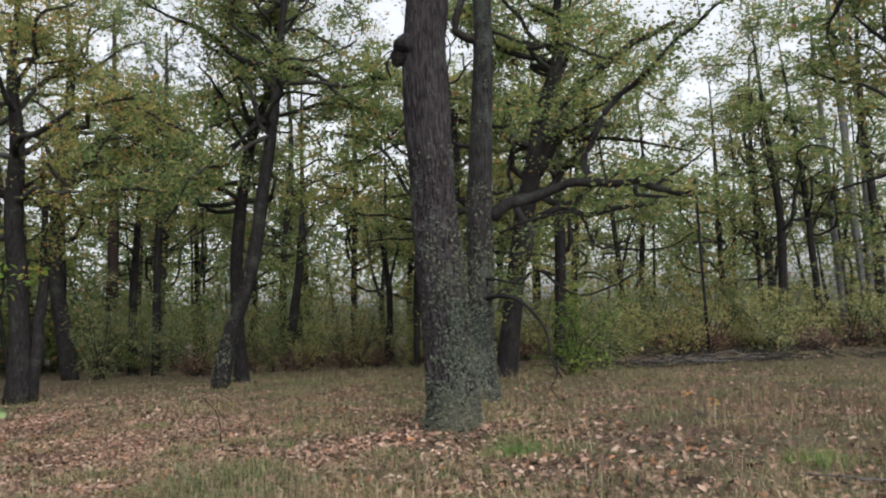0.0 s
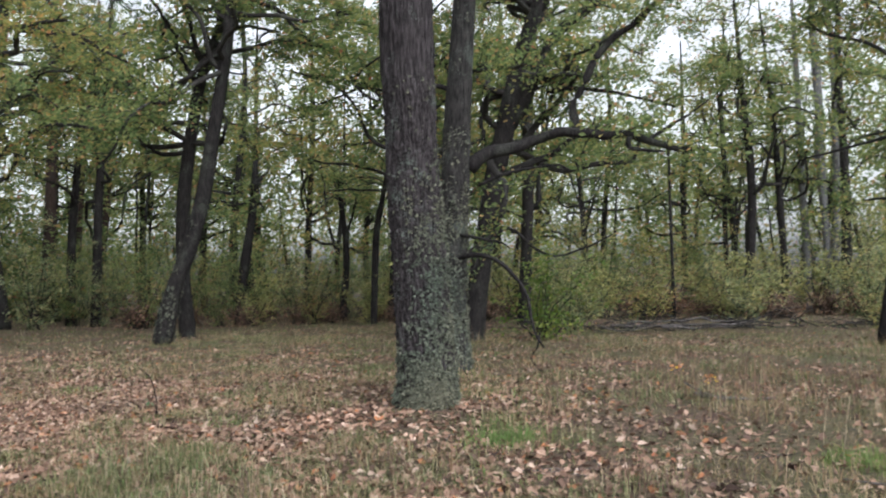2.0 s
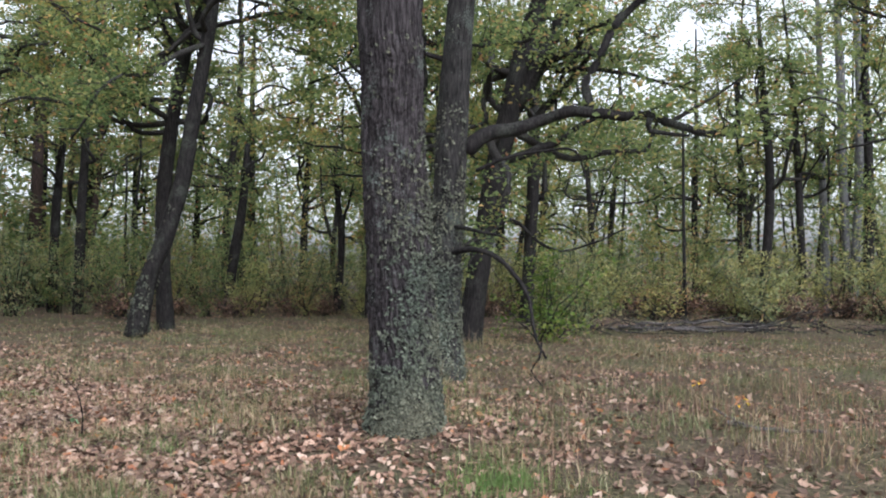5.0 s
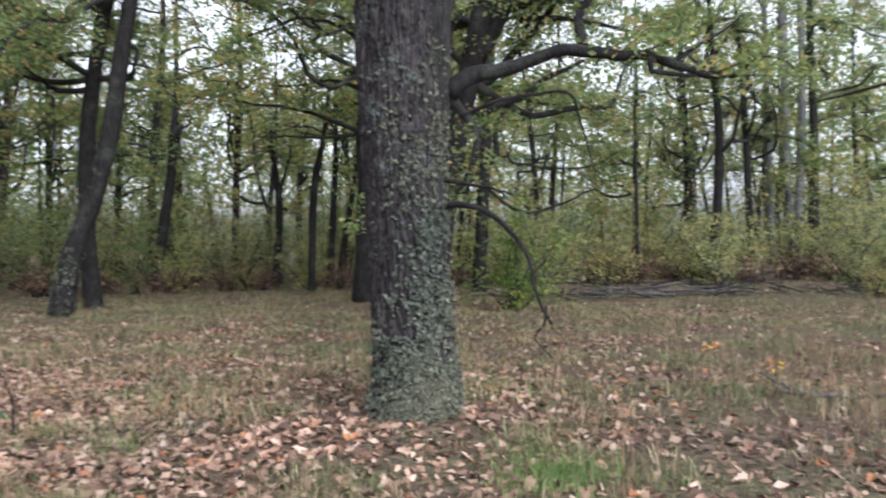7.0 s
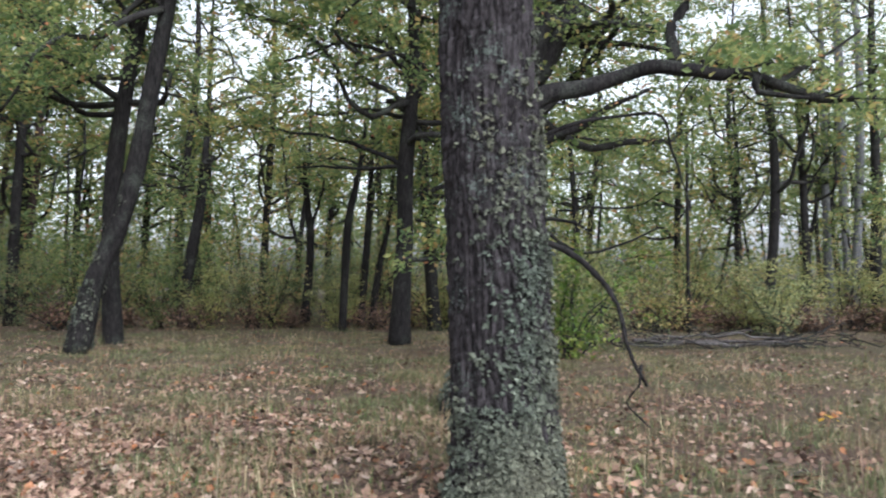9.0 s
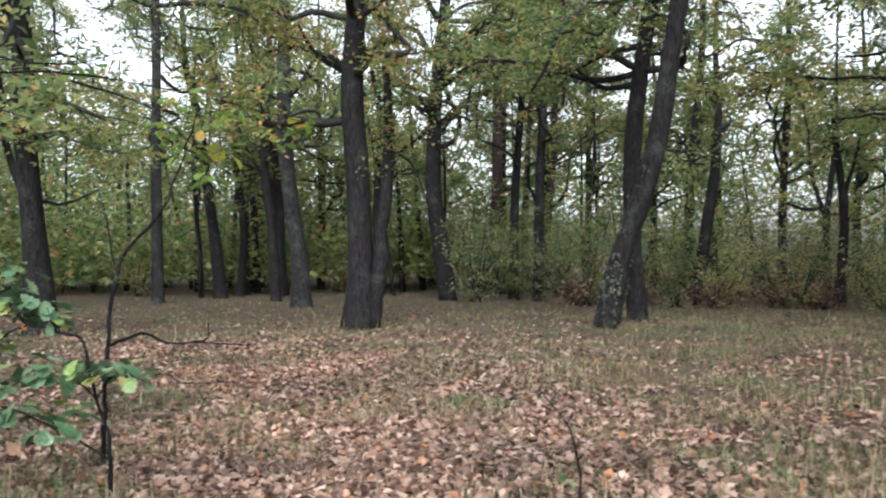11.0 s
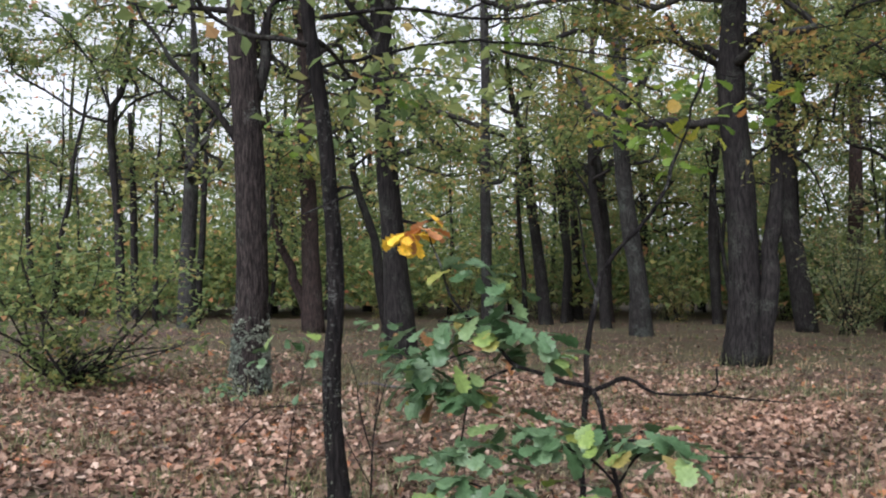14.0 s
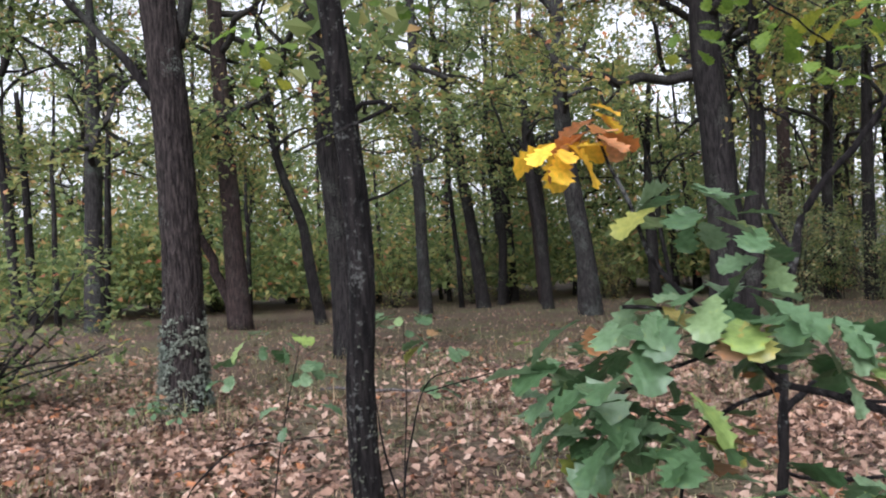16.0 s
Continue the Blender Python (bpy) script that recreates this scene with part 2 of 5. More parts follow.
def tube(line, radii, sides, rough=0.0, seed=0.0, upright=False, plates=0.0):
    """A closed tapered tube round a line: verts, loops, sizes. rough: the relief of its bark, in metres."""
    line, radii = np.asarray(line, float), np.asarray(radii, float)
    n_ = len(line)
    if upright:
        u = np.tile([1.0, 0, 0], (n_, 1))
        v = np.tile([0, 1.0, 0], (n_, 1))
    else:
        tan = np.gradient(line, axis=0)
        tan /= np.linalg.norm(tan, axis=1)[:, None] + 1e-9
        ref = np.where(np.abs(tan[:, 2:3]) > 0.85, [[1.0, 0, 0]], [[0, 0, 1.0]])
        u = np.cross(tan, ref)
        u /= np.linalg.norm(u, axis=1)[:, None] + 1e-9
        v = np.cross(tan, u)
    ang = np.linspace(0, 2 * np.pi, sides, endpoint=False)
    ring = np.cos(ang)[None, :, None] * u[:, None] + np.sin(ang)[None, :, None] * v[:, None]
    r = np.repeat(radii[:, None], sides, 1)
    if rough:
        along = np.r_[0, np.cumsum(np.linalg.norm(np.diff(line, axis=0), axis=1))]
        a = np.tile(ang, n_)
        rr, zz = np.repeat(radii, sides), np.repeat(along, sides)
        p = np.stack([np.cos(a) * rr * 16 + seed, np.sin(a) * rr * 16, zz * 4.5], 1)
        p2 = np.stack([np.cos(a) * rr * 42 + seed, np.sin(a) * rr * 42, zz * 22], 1)
        p3 = np.stack([np.cos(a) * 1.3 + seed, np.sin(a) * 1.3, zz * 1.1], 1)
        ridge = 1 - np.abs(2 * grain(p) - 1)
        relief = (ridge - 0.6) * rough + (grain(p2) - 0.5) * rough * 0.7 + (grain(p3) - 0.5) * rr * 0.16
        if plates:
            # upright rows of bark plates, parted by fissures and broken across
            mean = float(np.median(radii))
            rows = max(8, round(2 * np.pi * mean / plates))
            warp = np.stack([np.cos(a) * 3 + seed, np.sin(a) * 3, zz * 2.6], 1)
            u_ = a / (2 * np.pi) * rows + (grain(warp) - 0.5) * 2.4 + (grain(warp * 3.1) - 0.5) * 0.9
            col = np.floor(u_)
            v_ = zz / (plates * 1.5) + hashed(col.astype(np.int64) % rows, 3, 5) * 7 + (grain(np.stack([u_ * 0.8, zz * 9, zz * 0 + seed], 1)) - 0.5) * 1.5
            edge = np.abs(u_ - col - 0.5) * 2
            step_ = np.abs(v_ - np.floor(v_) - 0.5) * 2
            own = hashed(col.astype(np.int64), np.floor(v_).astype(np.int64), 9)
            relief = relief * 0.55 + rough * (0.9 * (1 - edge**3) * (0.55 + 0.45 * own) - 0.35 * np.clip(step_ - 0.55, 0, 1) * 2 - 0.4)
        r = r + relief.reshape(n_, sides)
    verts = (line[:, None] + ring * r[:, :, None]).reshape(-1, 3)
    k = np.arange(n_ - 1)[:, None] * sides
    s_ = np.arange(sides)[None]
    nx = (s_ + 1) % sides
    quads = np.stack([k + s_, k + nx, k + sides + nx, k + sides + s_], -1).reshape(-1)
    loops = np.r_[quads, np.arange(sides)[::-1], (n_ - 1) * sides + np.arange(sides)]
    sizes = np.r_[np.full((n_ - 1) * sides, 4), sides, sides]
    return verts, loops, sizes


def joined(pieces):
    verts, loops, sizes, at = [], [], [], 0
    for v, l_, s_ in pieces:
        verts.append(v)
        loops.append(np.asarray(l_) + at)
        sizes.append(s_)
        at += len(v)
    return np.vstack(verts), np.concatenate(loops), np.concatenate(sizes)


def turned(n_, tilt=1.0, rnd=rng):
    """Random frames for n leaves: along, across and up, with up leaning from the vertical by about tilt."""
    up = rnd.normal(0, 1, (n_, 3)) * tilt + [0, 0, 1.0]
    up /= np.linalg.norm(up, axis=1)[:, None]
    al = np.cross(up, rnd.normal(0, 1, (n_, 3)))
    al /= np.linalg.norm(al, axis=1)[:, None] + 1e-9
    return al, np.cross(up, al), up


def leaves(centres, size, tilt=1.0, shape=None, rnd=rng):
    """Leaves at the centres, as one soup of small folded faces: verts, loops, sizes."""
    n_ = len(centres)
    al, ac, up = turned(n_, tilt, rnd)
    sz = size * rnd.uniform(0.65, 1.35, n_)
    shape = np.array([(-0.5, 0, 0), (0.05, 0.3, 0.1), (0.5, 0, -0.05), (0.0, -0.3, 0.1)]) if shape is None else shape
    v = centres[:, None] + sz[:, None, None] * (shape[None, :, :1] * al[:, None] + shape[None, :, 1:2] * ac[:, None] + shape[None, :, 2:] * up[:, None])
    k = len(shape)
    return v.reshape(-1, 3), np.arange(n_ * k), np.full(n_, k)


TRIFOLD = np.array([(-0.5, 0.04, 0.0), (0.12, 0.36, 0.08), (0.5, -0.26, -0.04)])
LOBED = np.array([(-0.5, 0.0, 0.0), (-0.25, 0.14, 0.03), (-0.08, 0.12, 0.0), (0.05, 0.3, 0.09), (0.17, 0.17, 0.02), (0.34, 0.26, 0.07), (0.5, 0.0, 0.03),
                  (0.34, -0.24, 0.08), (0.17, -0.16, 0.0), (0.05, -0.3, 0.1), (-0.08, -0.12, 0.0), (-0.25, -0.14, 0.04)])


# ---- trees ----
PLATES = {"main": 0.05, "lichen": 0.06, "ridged": 0.045, "dark": 0.03}
LOOKS = {
    "main": ("old oak with fissured grey bark, crusted with grey-green lichen", 230, 0.018, 0.042),
    "lichen": ("oak with rough bark under a coat of grey-green lichen", 64, 0.05, 0.018),
    "plain": ("dark-barked oak with gnarled limbs and green autumn leaves", 14, 0.3, 0.012),
    "ridged": ("oak with deeply ridged brown bark, lichened at its foot", 110, 0.03, 0.024),
    "red": ("oak with reddish brown bark and a high green crown", 16, 0.3, 0.012),
    "dark": ("slim young tree with very dark bark, slightly crooked", 32, 0.05, 0.006),
    "pale": ("dead birch with a bare pale grey trunk", 10, 0.4, 0.006),
    "pine": ("tall pine with a reddish brown trunk and dark needles", 12, 0.5, 0.008),
}


OWN = {
    "broken_snag": "broken dead oak trunk without limbs or leaves",
    "slim_pole_tree": "straight bare pole-thin trunk before the thicket",
    "leaning_oak": "tall slanting oak with a bare trunk and high limbs",
    "upright_oak": "dark oak standing close behind a slanting oak",
    "twin_oak": "thick dark oak with a second stem from its foot",
    "spreading_oak": "dark oak with wide crooked limbs and green leaves",
    "young_oak": "slender young oak with a thin dark trunk",
    "gnarled_oak": "thin crooked oak with yellowing leaves in the dry grass",
    "forked_young_oak": "slender young oak forked into two thin stems",
    "leaning_rough_oak": "slanting oak with rough grey lichened bark in the grass",
    "clearing_oak": "oak with ridged brown bark and pale lichen round its foot",
    "second_oak": "lichened oak with one long bent limb and a dead bough",
}


def gnarl(start, heading, length, count, rnd, droop=0.0, wild=0.45):
    """A crooked line from start."""
    pts, d = [np.array(start, float)], np.array(heading, float)
    d /= np.linalg.norm(d)
    for k in range(count):
        d = d + rnd.normal(0, wild, 3) * [1, 1, 0.75] + [0, 0, 0.1 - droop * k / count]
        d /= np.linalg.norm(d)
        pts.append(pts[-1] + d * length / count)
    return np.array(pts)


def oak(name, axis, limbs, look="plain", crown=1.0, bare=4.8, seed=0, label=""):
    usual, sides, step, rough = LOOKS[look]
    label = label or OWN.get(name, usual)
    rnd = np.random.default_rng(int(abs(axis[0][0] * 131 + axis[0][1] * 17) * 10) + seed)
    a = np.array(axis, float)
    bx, by = a[0, :2]
    bz = float(level(bx, by))
    if a[0, 2] > bz + 0.15:
        a = np.vstack([[*(a[0, :2] - (a[1, :2] - a[0, :2]) * 0.2), bz, a[0, 3] * 1.2], a])
        bx, by = a[0, :2]
    a[0, 2] = bz - 0.06
    if 9 < a[-1, 2] < 14 and look != "pale":
        # the leader runs on into the canopy
        rise = a[-1] - a[-2]
        a = np.vstack([a, [*(a[-1, :3] + rise[:3] * 3.2 / rise[2]), a[-1, 3] * 0.45]])
    root = thing(name, bx, by, bz, label, "tree", "pines" if look == "pine" else "trees of the wood")
    home = np.array([bx, by, bz])
    a[:, :3] -= home
    line = smooth_line(a, step)
    line = line[(line[:, 2] < 4.2) | (np.arange(len(line)) % (6 if step < 0.1 else 1) == 0)]
    line[:, 3] = np.maximum(line[:, 3], 0.012)
    part("trunk", mesh_of("trunk", *tube(line[:, :3], line[:, 3], sides, rough, seed=bx, upright=True, plates=PLATES.get(look, 0.0)), BARK[look]), root)
    high = a[-1, 2]
    boughs = []
    for pts, r in limbs:
        q = np.array(pts, float) - home
        k = len(q)
        q[1:] += rnd.normal(0, 0.12, (k - 1, 3)) * np.linspace(0.3, 1, k - 1)[:, None] * [1, 1, 0.2]
        q = smooth_line(q, max(step, 0.12))
        q += np.stack([grain(q * 2.3 + 7), grain(q * 2.3 + 31), grain(q * 2.3 + 57)], 1) * 0.14 * min(1, r * 18) - 0.07 * min(1, r * 18)
        rr = r * np.linspace(1.1, 0.35, len(q)) * (1 + 0.25 * (grain(q * 5) - 0.5))
        part("limb", mesh_of("limb", *tube(q, rr, 12 if sides > 30 else 8, rough * 0.5, seed=bx + 3), BARK["plain" if look in ("main", "ridged", "lichen") else look]), root)
        boughs.append((q, r, True))
    # limbs of the crown that nobody can tell apart
    thin = []
    count = int(round((9 + high * 0.65) * crown)) if look != "pine" else 18
    away = math.hypot(bx + 1.5, by - 6)
    for k in range(count):
        low = (0.24 if bare < 3 else 0.36) if look != "pine" else 0.5
        at = rnd.uniform(low, 0.97)
        i = int(at * (len(line) - 1))
        if line[i, 2] < bare:
            continue
        az = rnd.uniform(0, 2 * np.pi)
        long = (1.0 - 0.55 * at) * rnd.uniform(0.36, 0.66) * high * (0.42 if look == "pine" else 1.0)
        up = rnd.uniform(-0.12, 0.45) if bare < 3 else rnd.uniform(-0.05, 0.5)
        q = gnarl(line[i, :3], (math.cos(az), math.sin(az), up), long, 8, rnd, 0.16, 0.55)
        q = smooth_line(q, 0.35)
        r = min(line[i, 3] * 0.5, 0.035 + 0.014 * long)
        thin.append(tube(q, np.linspace(r, r * 0.3, len(q)), 5))
        boughs.append((q, r, False))
    spots, needles = [], look == "pine"
    for q, r, told in boughs:
        length = np.linalg.norm(np.diff(q, axis=0), axis=1).sum()
        if told and (crown == 0 or q[-1, 2] < 2.2 or (bare > 3 and r < 0.06)):
            continue
        for k in range(max(2, int(length * (3.0 if away > 14 else 2.4)))):
            i = int(rnd.uniform(0.42, 1.0) * (len(q) - 1))
            d = q[min(i + 1, len(q) - 1)] - q[max(i - 1, 0)]
            d = d / (np.linalg.norm(d) + 1e-9) + rnd.normal(0, 0.7, 3)
            tw = gnarl(q[i], d, rnd.uniform(0.5, 1.5), 3, rnd, 0.1, 0.35)
            thin.append(tube(tw, np.linspace(min(r * 0.4, 0.018), 0.004, len(tw)), 3))
            spots.append(tw[1:] if away < 22 else tw[2:])
    if thin:
        part("twig_tangle", mesh_of("twig_tangle", *joined(thin), TWIG), root, "bare dark twigs and small boughs", "stuff")
    if spots and crown > 0.05:
        s_ = np.vstack(spots)
        per = 25 if look != "pine" else 34
        c = np.repeat(s_, per, 0) + rnd.normal(0, 0.2, (len(s_) * per, 3)) * [1.15, 1.15, 0.5]
        c = c[rnd.random(len(c)) < 0.25 + 1.1 * grain(c * 1.4 + bx)]
        mat = NEEDLE if needles else (GOLDEN if rnd.random() < 0.18 else GREEN)
        part("foliage", mesh_of("foliage", *leaves(c, (0.12 if away < 22 else 0.165) if not needles else 0.16, 0.65, None if away < 26 else TRIFOLD, rnd), mat, False), root, "oak leaves turning from green to yellow" if not needles else "dark green needles", "stuff")
    return root


main_oak = oak("main_oak",
    [(0.03, 12.01, -0.03, 0.45), (0.03, 12.01, 0.14, 0.412), (0.04, 12.01, 0.43, 0.375), (0.01, 12.01, 1.03, 0.350), (-0.01, 12.02, 1.70, 0.341), (-0.05, 12.02, 2.37, 0.336), (-0.10, 12.03, 3.26, 0.332), (-0.15, 12.01, 5.33, 0.330), (-0.12, 12.01, 6.04, 0.313), (-0.06, 12.01, 6.58, 0.304), (0.05, 12.01, 8.02, 0.271), (0.24, 12.01, 9.59, 0.211), (0.25, 12.01, 11.01, 0.127)],
    [([(-0.41, 12.01, 5.90), (-0.58, 12.01, 5.81), (-0.73, 12.01, 5.64), (-0.81, 12.01, 5.43)], 0.051)], bare=7.5, crown=1.3, look='main')
second_oak = oak("second_oak",
    [(0.52, 16.23, 0.01, 0.526), (0.59, 16.23, 0.49, 0.377), (0.67, 16.23, 1.22, 0.274), (0.73, 16.22, 2.36, 0.240), (0.78, 16.22, 3.50, 0.263), (0.84, 16.22, 4.66, 0.240), (0.93, 16.21, 5.84, 0.217), (1.02, 16.21, 7.02, 0.200), (1.05, 16.21, 8.23, 0.183), (1.11, 16.21, 10.06, 0.160), (1.32, 16.20, 11.91, 0.126), (1.27, 16.20, 13.43, 0.080)],
    [([(1.02, 16.21, 3.58), (1.37, 16.20, 3.82), (1.84, 16.18, 4.05), (2.37, 16.15, 4.17), (3.00, 16.13, 4.29), (3.57, 16.10, 4.26), (4.24, 16.08, 4.08), (4.79, 16.05, 3.95), (5.29, 16.03, 3.89)], 0.122), ([(3.02, 16.13, 4.31), (3.04, 16.13, 4.99), (3.18, 16.12, 5.41), (3.67, 16.10, 5.91), (4.27, 16.07, 6.35), (4.77, 16.05, 6.91), (5.15, 16.04, 7.43), (5.98, 16.00, 7.82)], 0.074), ([(4.24, 16.08, 4.09), (4.53, 16.06, 4.23), (5.00, 16.04, 4.56), (5.31, 16.03, 4.86)], 0.034), ([(0.80, 16.05, 1.98), (1.08, 15.8, 2.02), (1.33, 15.5, 1.94), (1.62, 15.2, 1.66), (1.78, 14.95, 1.32), (1.9, 14.72, 0.98), (2.0, 14.5, 0.66), (2.09, 14.4, 0.5)], 0.045), ([(1.97, 14.55, 0.74), (1.93, 14.5, 0.5), (1.83, 14.45, 0.32), (1.78, 14.4, 0.14)], 0.016), ([(0.85, 16.0, 2.4), (1.15, 15.7, 2.32), (1.5, 15.4, 2.27), (1.75, 15.2, 2.12)], 0.03), ([(1.1, 15.8, 2.0), (1.05, 15.7, 1.8), (0.95, 15.6, 1.62)], 0.014), ([(1.17, 16.16, 3.31), (1.65, 16.09, 3.51), (2.18, 16.01, 3.64), (2.63, 15.95, 3.61), (2.83, 15.92, 3.19), (3.06, 15.88, 2.44)], 0.026), ([(3.94, 15.76, 4.08), (4.00, 15.75, 3.88), (4.11, 15.73, 3.83)], 0.052), ([(0.67, 16.23, 5.12), (0.29, 16.24, 5.28), (0.18, 16.25, 5.46)], 0.046)], bare=7, crown=1.3, look='lichen')
oak("spreading_oak",
    [(1.70, 23.65, -0.05, 0.351), (1.90, 23.64, 1.29, 0.292), (2.16, 23.62, 2.94, 0.284), (2.39, 23.60, 4.26, 0.301), (2.71, 23.58, 5.60, 0.284), (2.99, 23.56, 6.95, 0.242), (3.26, 23.54, 7.96, 0.217), (3.66, 23.51, 9.14, 0.184), (3.73, 23.50, 10.35, 0.134), (3.94, 23.49, 12.45, 0.100), (3.97, 23.49, 14.59, 0.058)],
    [([(2.80, 23.57, 5.73), (3.36, 23.53, 6.75), (3.84, 23.49, 7.92), (4.38, 23.46, 8.49), (5.08, 23.40, 9.04), (6.12, 23.33, 9.74), (7.30, 23.24, 10.09)], 0.201), ([(3.09, 23.55, 6.43), (3.54, 23.52, 7.00), (4.46, 23.45, 7.16), (5.17, 23.40, 7.83), (5.69, 23.36, 8.31)], 0.109), ([(2.40, 23.60, 4.40), (3.07, 23.55, 4.60), (3.83, 23.50, 4.89), (4.36, 23.46, 5.33), (5.37, 23.38, 5.78)], 0.117), ([(3.61, 23.51, 9.11), (2.75, 23.58, 9.38), (2.01, 23.63, 9.75), (1.81, 23.65, 10.23), (1.10, 23.70, 10.37)], 0.109), ([(3.86, 23.49, 6.72), (5.10, 23.40, 6.73), (6.23, 23.32, 6.49), (7.35, 23.23, 6.16)], 0.075), ([(2.04, 23.63, 2.28), (2.73, 23.58, 2.91), (3.84, 23.50, 2.11), (5.34, 23.38, 2.70)], 0.050)], look='plain', crown=1.5, bare=4.2)
oak("rear_oak",
    [(4.61, 32.68, 0.36, 0.256), (4.75, 32.66, 3.33, 0.232), (4.84, 32.64, 5.64, 0.232), (4.89, 32.64, 8.69, 0.209), (5.21, 32.59, 12.25, 0.163), (5.31, 32.58, 16.13, 0.105)],
    [([(4.76, 32.65, 3.56), (5.22, 32.59, 4.46), (5.40, 32.57, 5.60), (6.03, 32.48, 6.73)], 0.140)], look='plain')
leaning_oak = oak("leaning_oak",
    [(-7.22, 25.48, -0.24, 0.31), (-6.9, 25.57, 1.30, 0.245), (-6.46, 25.69, 2.54, 0.242), (-6.08, 25.79, 3.98, 0.233), (-5.77, 25.88, 6.01, 0.205), (-5.46, 25.97, 7.89, 0.186), (-5.20, 26.04, 9.99, 0.168), (-5.05, 26.08, 11.34, 0.121), (-4.82, 26.14, 13.31, 0.093), (-4.54, 26.22, 15.72, 0.065)],
    [([(-5.23, 26.03, 10.22), (-6.28, 25.74, 10.36), (-7.29, 25.46, 11.19), (-8.46, 25.13, 11.72), (-9.45, 24.86, 12.22)], 0.103), ([(-5.08, 26.07, 10.22), (-3.98, 26.38, 9.94), (-3.27, 26.58, 9.28), (-2.35, 26.83, 8.82), (-1.13, 27.17, 8.47)], 0.084), ([(-5.30, 26.01, 10.71), (-6.25, 25.75, 11.57), (-6.75, 25.61, 12.40)], 0.084), ([(-5.08, 26.07, 11.15), (-4.64, 26.19, 11.95), (-3.89, 26.40, 12.79)], 0.075)], bare=7, crown=1.5, look='plain')
oak("upright_oak",
    [(-7.30, 28.63, -0.08, 0.270), (-7.40, 28.61, 2.04, 0.229), (-7.35, 28.62, 4.46, 0.229), (-7.11, 28.68, 6.51, 0.208), (-6.78, 28.77, 8.38, 0.187), (-6.36, 28.88, 9.64, 0.156), (-6.08, 28.95, 10.71, 0.125), (-5.77, 29.03, 13.31, 0.094), (-5.80, 29.02, 15.93, 0.062)],
    [([(-7.36, 28.62, 5.77), (-7.98, 28.45, 5.78), (-8.45, 28.33, 6.07), (-9.00, 28.19, 6.42)], 0.083), ([(-6.88, 28.74, 8.06), (-7.44, 28.60, 9.10), (-7.80, 28.50, 10.03), (-8.54, 28.31, 11.05)], 0.094), ([(-6.68, 28.79, 8.59), (-7.04, 28.70, 9.84), (-7.20, 28.66, 11.10), (-6.78, 28.77, 12.39)], 0.083)], crown=1.5, bare=6, look='plain')
oak("twin_oak",
    [(-12.44, 23.34, -0.24, 0.423), (-12.38, 23.39, 0.83, 0.314), (-12.39, 23.38, 2.39, 0.287), (-12.45, 23.34, 3.96, 0.273), (-12.51, 23.29, 5.27, 0.259), (-12.45, 23.34, 6.59, 0.246), (-12.43, 23.35, 7.64, 0.205), (-12.54, 23.27, 9.35, 0.150), (-12.45, 23.34, 11.09, 0.082)],
    [([(-12.16, 23.53, -0.22), (-12.09, 23.58, 0.82), (-12.02, 23.63, 2.00), (-11.86, 23.74, 3.19), (-11.81, 23.78, 4.52), (-11.89, 23.72, 5.71), (-11.79, 23.79, 6.65)], 0.191), ([(-12.46, 23.33, 5.53), (-12.87, 23.05, 6.02), (-13.28, 22.77, 6.18), (-13.48, 22.63, 6.74)], 0.082), ([(-12.41, 23.36, 5.93), (-11.84, 23.75, 6.38), (-11.52, 23.97, 6.52)], 0.082), ([(-11.85, 23.75, 3.86), (-11.40, 24.06, 3.61), (-10.96, 24.36, 2.69)], 0.034)], crown=1.3, look='plain')
oak("dark_oak",
    [(-17.98, 38.53, -0.69, 0.422), (-18.26, 38.38, 1.99, 0.373), (-18.51, 38.25, 4.42, 0.348), (-18.44, 38.29, 7.36, 0.311), (-18.25, 38.39, 10.07, 0.261), (-17.94, 38.55, 13.05, 0.224), (-17.85, 38.60, 15.54, 0.149), (-18.08, 38.48, 18.50, 0.087)],
    [([(-18.45, 38.28, 8.54), (-17.39, 38.85, 9.23), (-16.09, 39.53, 9.44), (-15.55, 39.82, 9.72)], 0.174), ([(-18.32, 38.35, 11.54), (-18.68, 38.16, 12.38), (-19.32, 37.82, 12.95)], 0.149), ([(-18.53, 38.24, 7.11), (-19.48, 37.73, 6.10), (-20.10, 37.41, 5.60)], 0.100)], crown=1.4, look='plain')
oak("lichened_oak",
    [(-20.27, 31.32, -0.22, 0.407), (-20.33, 31.28, 1.45, 0.295), (-20.51, 31.15, 3.08, 0.285), (-20.69, 31.02, 5.12, 0.265), (-20.74, 30.98, 7.76, 0.244), (-20.70, 31.01, 10.20, 0.204), (-20.72, 31.00, 12.63, 0.142), (-20.50, 31.16, 15.04, 0.081)],
    [([(-20.77, 30.96, 9.29), (-21.24, 30.61, 9.90), (-21.93, 30.10, 9.96), (-22.76, 29.49, 9.71), (-23.39, 29.03, 9.62), (-23.50, 28.95, 9.87)], 0.122), ([(-20.69, 31.02, 7.15), (-20.18, 31.40, 7.94), (-19.83, 31.65, 8.93)], 0.092)], bare=6, look='lichen')
oak("red_barked_oak",
    [(-27.55, 39.22, -0.39, 0.335), (-27.70, 39.10, 2.32, 0.251), (-27.88, 38.96, 5.12, 0.223), (-27.98, 38.89, 8.46, 0.181), (-28.01, 38.86, 11.80, 0.139), (-27.82, 39.01, 15.13, 0.084)],
    [], bare=6, crown=0.6, look='red')
